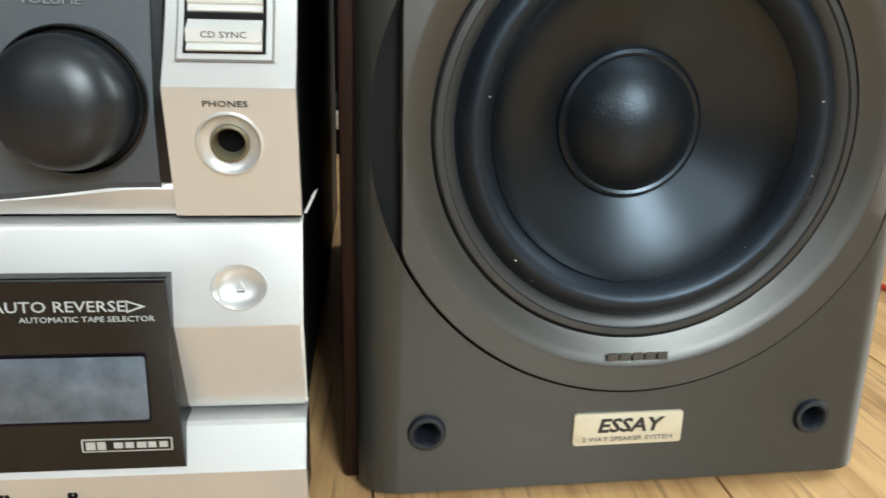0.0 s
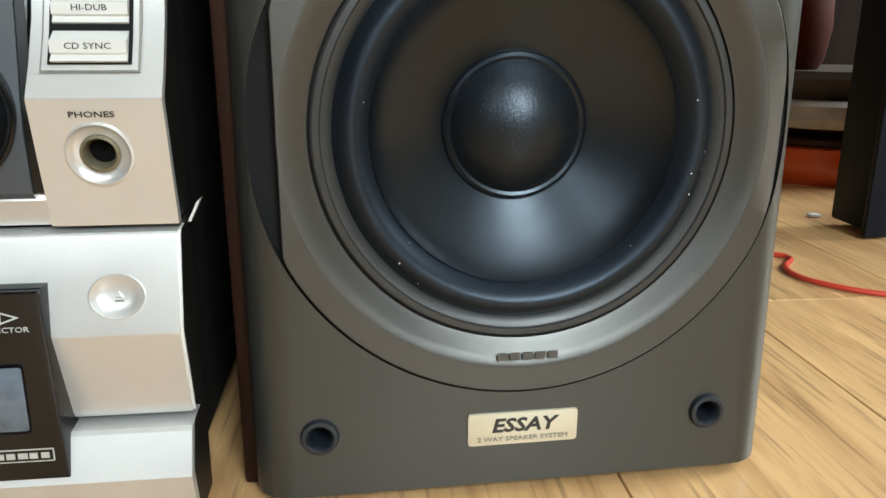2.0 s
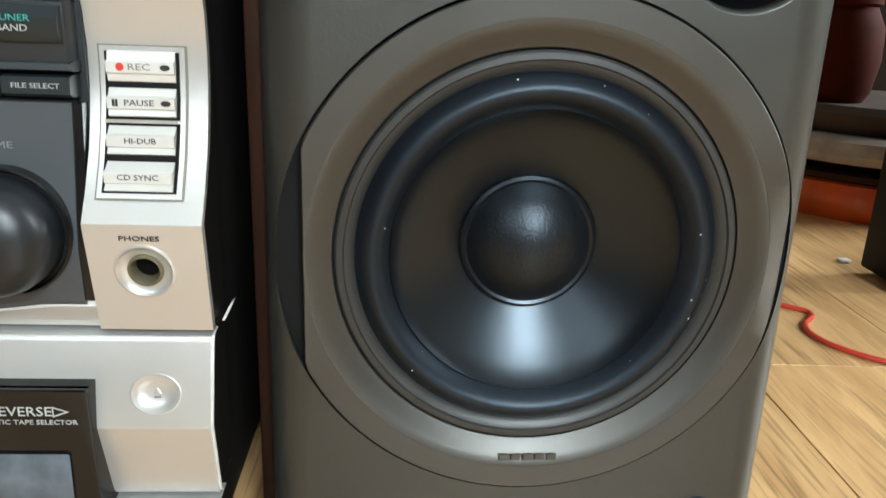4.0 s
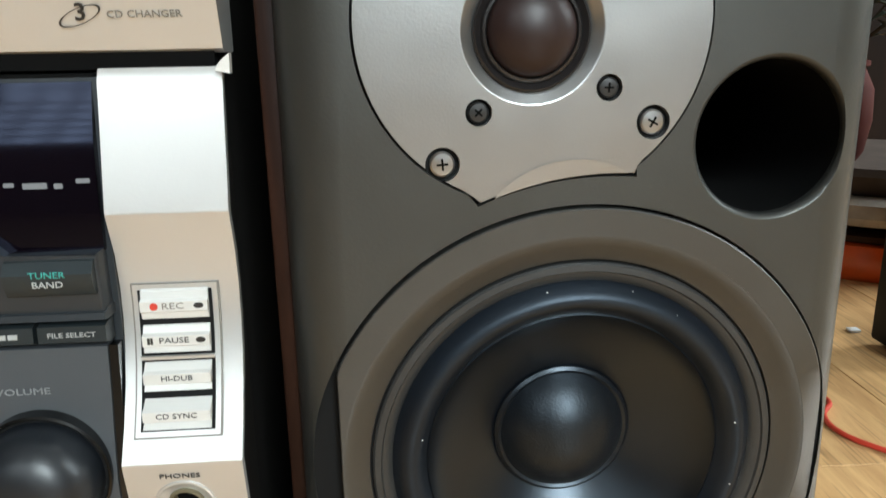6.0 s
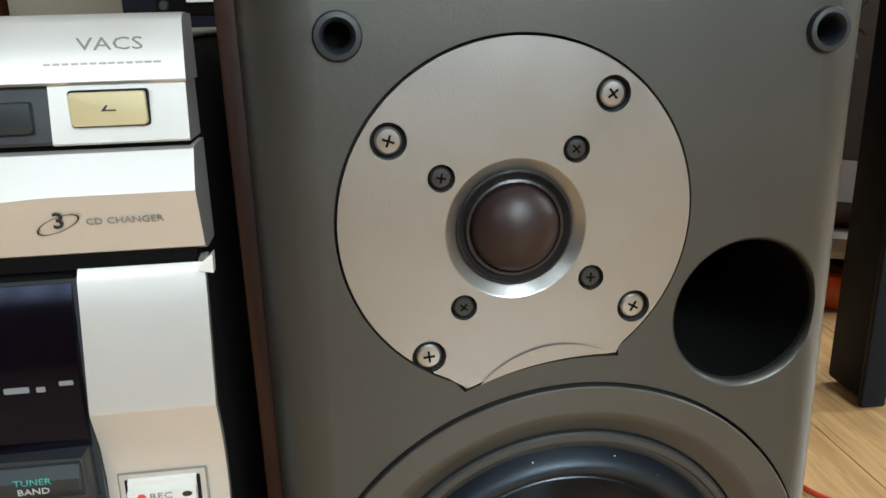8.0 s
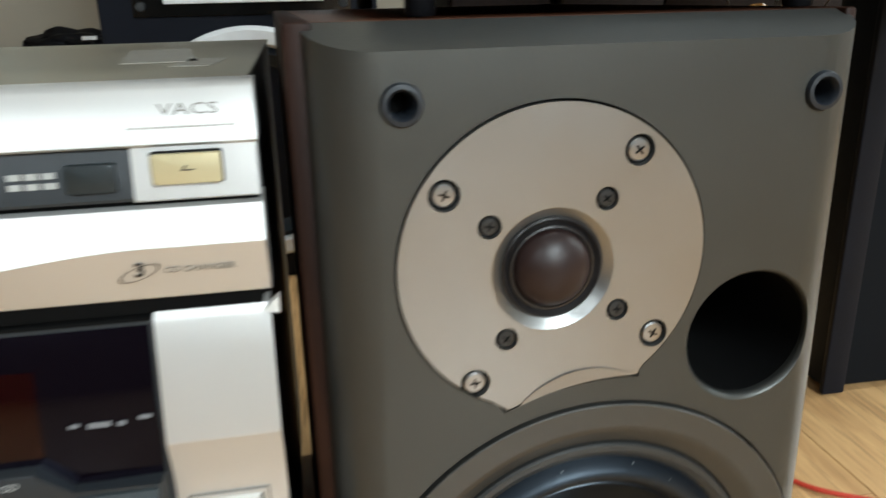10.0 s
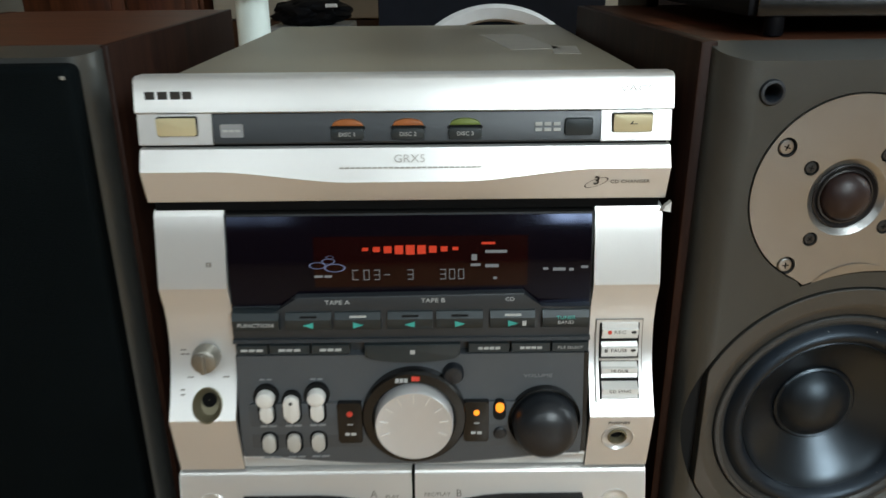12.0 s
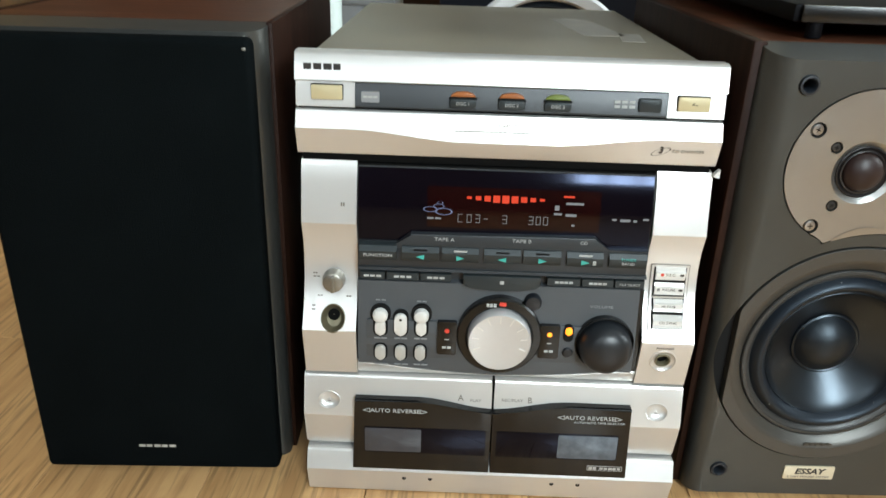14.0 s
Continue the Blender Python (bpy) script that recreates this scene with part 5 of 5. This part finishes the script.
fan = thing("pedestal_fan", (-0.222, 0.70, 0.0), "pale plastic pedestal fan with a wire cage, at rest", "fan")
fx, fy, fz = -0.222, 0.70, 0.492
part("base", turned(fx, fy, [(0.15, 0.0), (0.15, 0.012), (0.10, 0.025), (0.03, 0.04)], 40), M_FANWHITE, fan)
part("pole", turned(fx, fy, [(0.026, 0.03), (0.0235, 0.06), (0.0225, 0.375)], 32), M_FANWHITE, fan)
part("neck", box(fx - 0.030, fx + 0.030, fy - 0.035, fy + 0.04, 0.375, 0.44, 0.010), M_FANWHITE, fan)
part("motor_housing", lathe(fx, fz, [(0.001, fy + 0.11), (0.045, fy + 0.10), (0.060, fy + 0.06), (0.060, fy - 0.005), (0.05, fy - 0.02), (0.001, fy - 0.02)], 40), M_FANWHITE, fan)
part("vent_slots", box(fx - 0.022, fx + 0.022, fy - 0.0365, fy - 0.034, 0.382, 0.392), M_HOLE, fan, smooth=False)
cage = bmesh.new()
def wire(bm, pts, r):
    for a, b in zip(pts, pts[1:]):
        a, b = Vector(a), Vector(b)
        d = b - a
        m = Matrix.Translation((a + b) / 2) @ d.to_track_quat("Z", "Y").to_matrix().to_4x4()
        bmesh.ops.create_cone(bm, cap_ends=False, segments=5, radius1=r, radius2=r, depth=d.length * 1.02, matrix=m)
for k in range(60):
    a = 2 * math.pi * k / 60
    wire(cage, [(fx + r * math.cos(a), y, fz + r * math.sin(a)) for r, y in ((0.045, fy - 0.085), (0.11, fy - 0.080), (0.142, fy - 0.060), (0.148, fy - 0.035))], 0.0010)
    wire(cage, [(fx + r * math.cos(a), y, fz + r * math.sin(a)) for r, y in ((0.148, fy - 0.035), (0.14, fy - 0.01), (0.10, fy + 0.0), (0.055, fy + 0.002))], 0.0010)
for r, y in ((0.148, fy - 0.035), (0.11, fy - 0.08), (0.10, fy)):
    wire(cage, [(fx + r * math.cos(2 * math.pi * k / 48), y, fz + r * math.sin(2 * math.pi * k / 48)) for k in range(49)], 0.0022)
part("wire_cage", cage, M_FANWHITE, fan, "white wire cage")
part("cage_badge", lathe(fx, fz, [(0.046, fy - 0.086), (0.040, fy - 0.092), (0.001, fy - 0.093)], 32), M_FANWHITE, fan)
for k in range(3):
    bm = bmesh.new()
    rows = []
    for r in (0.02, 0.05, 0.09, 0.125):
        w = 0.18 + 0.9 * (r / 0.125) ** 0.5
        rows.append([bm.verts.new((fx + r * math.cos(2.094 * k + w * (s - 0.5)), fy - 0.045 + 0.022 * (s - 0.5), fz + r * math.sin(2.094 * k + w * (s - 0.5)))) for s in (0, 0.25, 0.5, 0.75, 1)])
    for a, b in zip(rows, rows[1:]):
        for j in range(4):
            bm.faces.new((a[j], a[j + 1], b[j + 1], b[j]))
    bl = part("blade", bm, M_FANGREY, fan)
    sol = bl.modifiers.new("thickness", "SOLIDIFY")
    sol.thickness = 0.002

fan.location.x += -0.0333

cupboard = thing("ochre_cupboard", (-1.3, 0.9, 0.0), "large ochre wood-grain cupboard side standing on the floor", "cupboard")
part("carcass", box(-1.7, -1.001, 0.20, 1.43, 0.0, 1.7, 0.004), M_OCHRE, cupboard)
part("skirting", box(-1.0005, -0.994, 0.20, 1.43, 0.0, 0.012, 0.001), M_BROWNPOT, cupboard)
turn_thing(cupboard, -1.0, 0.825, 10.8)
blue = thing("blue_crate", (-1.10, 1.60, 0.0), "blue plastic crate with a round handle hole", "crate")
part("shell", box(-1.225, -0.975, 1.47, 1.75, 0.0, 0.242, 0.006), M_BLUE, blue)
part("rim", box(-1.235, -0.965, 1.46, 1.76, 0.242, 0.254, 0.004), M_BLUE, blue)
part("handle_hole", slab([(-1.130 + 0.05 * math.cos(radians(a)), 0.165 + 0.05 * math.sin(radians(a))) for a in range(0, 181, 15)], 1.4685, 1.4705), M_HOLE, blue, smooth=False)
blue.location.x += 0.0626
wardrobe = thing("red_brown_cabinet", (-0.74, 2.0, 0.0), "red-brown wooden cabinet with two panelled doors", "cabinet")
part("carcass", box(-1.10, -0.575, 1.86, 2.3, 0.0, 1.5, 0.004), M_REDWOOD, wardrobe)
for x0, x1 in ((-1.01, -0.795), (-0.785, -0.585)):
    d = part("door", box(x0, x1, 1.838, 1.858, 0.05, 1.46, 0.004), M_REDWOOD, wardrobe)
    part("door_panel", box(x0 + 0.035, x1 - 0.035, 1.830, 1.839, 0.10, 1.41, 0.006), M_REDWOOD, d)
wardrobe.location.x += -0.1205
fridge = thing("cream_cabinet", (-0.32, 2.0, 0.0), "cream painted metal cabinet on a dark base", "cabinet")
part("body", box(-0.570, -0.085, 1.80, 2.25, 0.235, 1.5, 0.008), M_WALL, fridge)
part("dark_base", box(-0.565, -0.02, 1.815, 2.25, 0.0, 0.232, 0.004), M_BROWNPOT, fridge)
fridge.location.x += -0.0825
tub = thing("grey_box", (-0.225, 1.32, 0.0), "grey plastic storage box on the floor", "box")
part("shell", box(-0.310, -0.150, 1.22, 1.45, 0.0, 0.240, 0.005), M_GREYBOX, tub)
part("lid", box(-0.315, -0.145, 1.215, 1.455, 0.240, 0.256, 0.004), M_GREYBOX, tub)
bag = thing("black_bag", (-0.23, 1.33, 0.256), "crumpled black bag lying on the grey box", "bag")
bm = bmesh.new()
bmesh.ops.create_icosphere(bm, subdivisions=4, radius=1.0)
for v in bm.verts:
    k = 1 + 0.28 * noise.noise(v.co * 2.3) + 0.1 * noise.noise(v.co * 6.0)
    v.co = Vector((-0.226 + 0.082 * k * v.co.x, 1.33 + 0.07 * k * v.co.y, max(0.2565, 0.282 + 0.033 * k * v.co.z)))
part("sack", bm, M_BLACKMATT, bag)
part("strap", box(-0.185, -0.160, 1.262, 1.268, 0.296, 0.303, 0.001), M_WHITEPL, bag)

for ob in (tub, bag):
    ob.location.x += -0.0630

# ---------------------------------------------------------------- beside the right speaker
slabcab = thing("dark_cupboard", (0.76, 0.36, 0.0), "upright dark blue-black laminate cupboard standing on the floor", "cupboard")
part("carcass", box(0.602, 0.95, 0.326, 0.376, 0.006, 0.75, 0.003), M_DARKBLUE, slabcab)
part("front_frame", box(0.598, 0.620, 0.320, 0.3265, 0.002, 0.74, 0.002), M_BLACKVINYL, slabcab)
PX, PY = 0.772, 0.667
pot = thing("orange_pot", (PX, PY, 0.0), "wide orange-red glazed pot wrapped in crinkled film", "pot")
part("shell", turned(PX, PY, [(0.144, 0.0), (0.148, 0.005), (0.150, 0.022), (0.147, 0.040), (0.140, 0.042)], 64), M_ORANGE, pot)
part("tray", turned(PX, PY, [(0.138, 0.0422), (0.142, 0.044), (0.141, 0.050), (0.132, 0.052)], 64), M_BROWNPOT, pot, "dark brown tray on the pot")
bowl = thing("stone_bowl", (PX, PY, 0.052), "mottled stone bowl with a thick pale rim", "bowl")
part("foot", turned(PX, PY, [(0.118, 0.0523), (0.132, 0.062)], 48), M_BROWNPOT, bowl)
part("rim", turned(PX, PY, [(0.145, 0.0623), (0.158, 0.065), (0.162, 0.074), (0.159, 0.088), (0.150, 0.093), (0.134, 0.093)], 64), M_STONE, bowl)
part("inner_wall", turned(PX, PY, [(0.130, 0.0935), (0.136, 0.100), (0.142, 0.116), (0.136, 0.124)], 64), M_GREYCLAY, bowl)
VSX, VSY = PX - 0.083, PY - 0.035
vase = thing("orange_vase", (VSX, VSY, 0.124), "tall orange-red glazed vase with shade put into its colour", "vase")
part("shell", turned(VSX, VSY, [(0.032, 0.1245), (0.038, 0.135), (0.043, 0.170), (0.041, 0.205), (0.030, 0.228)], 48), M_VASESHADED, vase)
part("lip", turned(VSX, VSY, [(0.030, 0.2283), (0.034, 0.231), (0.034, 0.236), (0.029, 0.238)], 48), M_VASESHADED, vase)
bunch = thing("dried_flowers", (VSX, VSY, 0.238), "bunch of dark leaves and orange blossoms standing in the vase", "flowers")
rnd = random.Random(4)
for k in range(16):
    a, lean = rnd.uniform(0, 6.28), rnd.uniform(0.02, 0.11)
    top = (VSX + lean * math.cos(a), VSY + 0.6 * lean * math.sin(a), rnd.uniform(0.27, 0.43))
    bm = bmesh.new()
    d = Vector(top) - Vector((VSX, VSY, 0.236))
    m = Matrix.Translation((Vector(top) + Vector((VSX, VSY, 0.236))) / 2) @ d.to_track_quat("Z", "Y").to_matrix().to_4x4()
    bmesh.ops.create_cone(bm, cap_ends=True, segments=6, radius1=0.0016, radius2=0.0008, depth=d.length, matrix=m)
    stem = part("stem", bm, M_STEM, bunch)
    for j in range(5):
        q = 0.35 + 0.15 * j
        base_at, b_a, ln = Vector((VSX, VSY, 0.236)) + d * q, rnd.uniform(0, 6.28), rnd.uniform(0.018, 0.034)
        way = Vector((math.cos(b_a), math.sin(b_a), rnd.uniform(-0.3, 0.5))).normalized()
        side = way.cross(Vector((0, 0, 1))).normalized() * ln * 0.28
        mid = base_at + way * ln * 0.5 + Vector((0, 0, 0.003))
        bm = bmesh.new()
        v0, v1, v2, v3 = (bm.verts.new(p) for p in (base_at, mid + side, base_at + way * ln - Vector((0, 0, 0.004)), mid - side))
        v4 = bm.verts.new(mid - Vector((0, 0, 0.003)))
        for f in ((v0, v1, v4), (v1, v2, v4), (v2, v3, v4), (v3, v0, v4)):
            bm.faces.new(f)
        part("leaf", bm, M_LEAF, stem, smooth=False)
    if k % 3 == 0:
        bm = bmesh.new()
        bmesh.ops.create_icosphere(bm, subdivisions=2, radius=1.0)
        for v in bm.verts:
            f = 0.011 * (1 + 0.5 * noise.noise(v.co * 3.0 + Vector((k, 0, 0))))
            v.co = Vector(top) + Vector((v.co.x * f, v.co.y * f, v.co.z * f * 0.6))
        part("blossom", bm, M_LORANGE, stem, "faded orange blossom")
beads = thing("bead_string", (0.745, 0.535, 0.0), "string of blue and white glass beads hanging down", "beads")
for k in range(20):
    bm = bmesh.new()
    bmesh.ops.create_icosphere(bm, subdivisions=2, radius=0.0050 + 0.0016 * (k % 3 == 0), matrix=Matrix.Translation((0.745 + 0.002 * math.sin(k), 0.535, 0.125 + 0.0118 * k)))
    part("bead", bm, (M_BEADBLUE, M_TAN, M_STONE)[k % 3], beads)
shade = thing("dark_bookcase", (0.8, 1.3, 0.0), "brown bookcase as a dark backdrop, coloured near black for the shade", "bookcase")
part("carcass", box(0.40, 1.20, 1.15, 1.45, 0.0, 1.4, 0.004), M_SHADEDWOOD, shade)
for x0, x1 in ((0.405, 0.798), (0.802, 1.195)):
    part("door", box(x0, x1, 1.132, 1.149, 0.03, 1.38, 0.003), M_SHADEDWOOD, shade)


def tube(name, pts, r, mat, parent):
    cu = bpy.data.curves.new(name, "CURVE")
    cu.dimensions, cu.bevel_depth, cu.bevel_resolution, cu.resolution_u = "3D", r, 3, 8
    sp = cu.splines.new("BEZIER")
    sp.bezier_points.add(len(pts) - 1)
    for p, co in zip(sp.bezier_points, pts):
        p.co = co
        p.handle_left_type = p.handle_right_type = "AUTO"
    ob = new(name, cu)
    me = bpy.data.meshes.new_from_object(ob.evaluated_get(bpy.context.evaluated_depsgraph_get()))
    bpy.data.objects.remove(ob)
    me.materials.clear()
    me.materials.append(mat)
    return part_mesh(name, me, parent)


cable = tagged(tube("red_cable", [(0.36, 0.34, 0.0022), (0.44, 0.315, 0.0022), (0.497, 0.282, 0.0022), (0.506, 0.272, 0.0022), (0.491, 0.248, 0.0022), (0.488, 0.229, 0.0022), (0.499, 0.206, 0.0022), (0.523, 0.186, 0.0022), (0.60, 0.155, 0.0022), (0.75, 0.13, 0.0022)], 0.0019, M_CABLE, None), "thin red cable lying in a bend on the floor", "cable")
crumb = tagged(part("paper_scrap", box(0.600, 0.610, 0.400, 0.409, 0.0, 0.003, 0.001), M_WHITEPL), "small white scrap of paper on the floor", "scrap")

# ---------------------------------------------------------------- floor boards
floor = bpy.data.objects["floor"]
rnd = random.Random(11)
BOARD_W, BOARD_L = 0.128, 1.22
plank_mesh = {}


def plank(length):
    if length not in plank_mesh:
        bm = box(-BOARD_W / 2 + 0.0003, BOARD_W / 2 - 0.0003, -length / 2 + 0.0003, length / 2 - 0.0003, -0.006, 0.0, 0.0004, 1)
        me = bpy.data.meshes.new("plank")
        bm.to_mesh(me)
        bm.free()
        me.materials.append(M_FLOOR)
        plank_mesh[length] = me
    return plank_mesh[length]


for i in range(-23, 24):
    x = -0.029 + i * BOARD_W
    if abs(x) > 3.0 - BOARD_W / 2 + 0.03:
        continue
    y = -2.6 + rnd.uniform(-0.9, 0.0)
    if i == -4:
        y = 0.175 - 3 * BOARD_L
    while y < 2.55:
        y0, y1 = max(y, -2.45), min(y + BOARD_L, 2.6)
        if y1 - y0 > 0.02:
            ob = new("plank", plank(round(y1 - y0, 3)))
            ob.location = (x, (y0 + y1) / 2, 0.0)
            ob.parent = floor
        y += BOARD_L
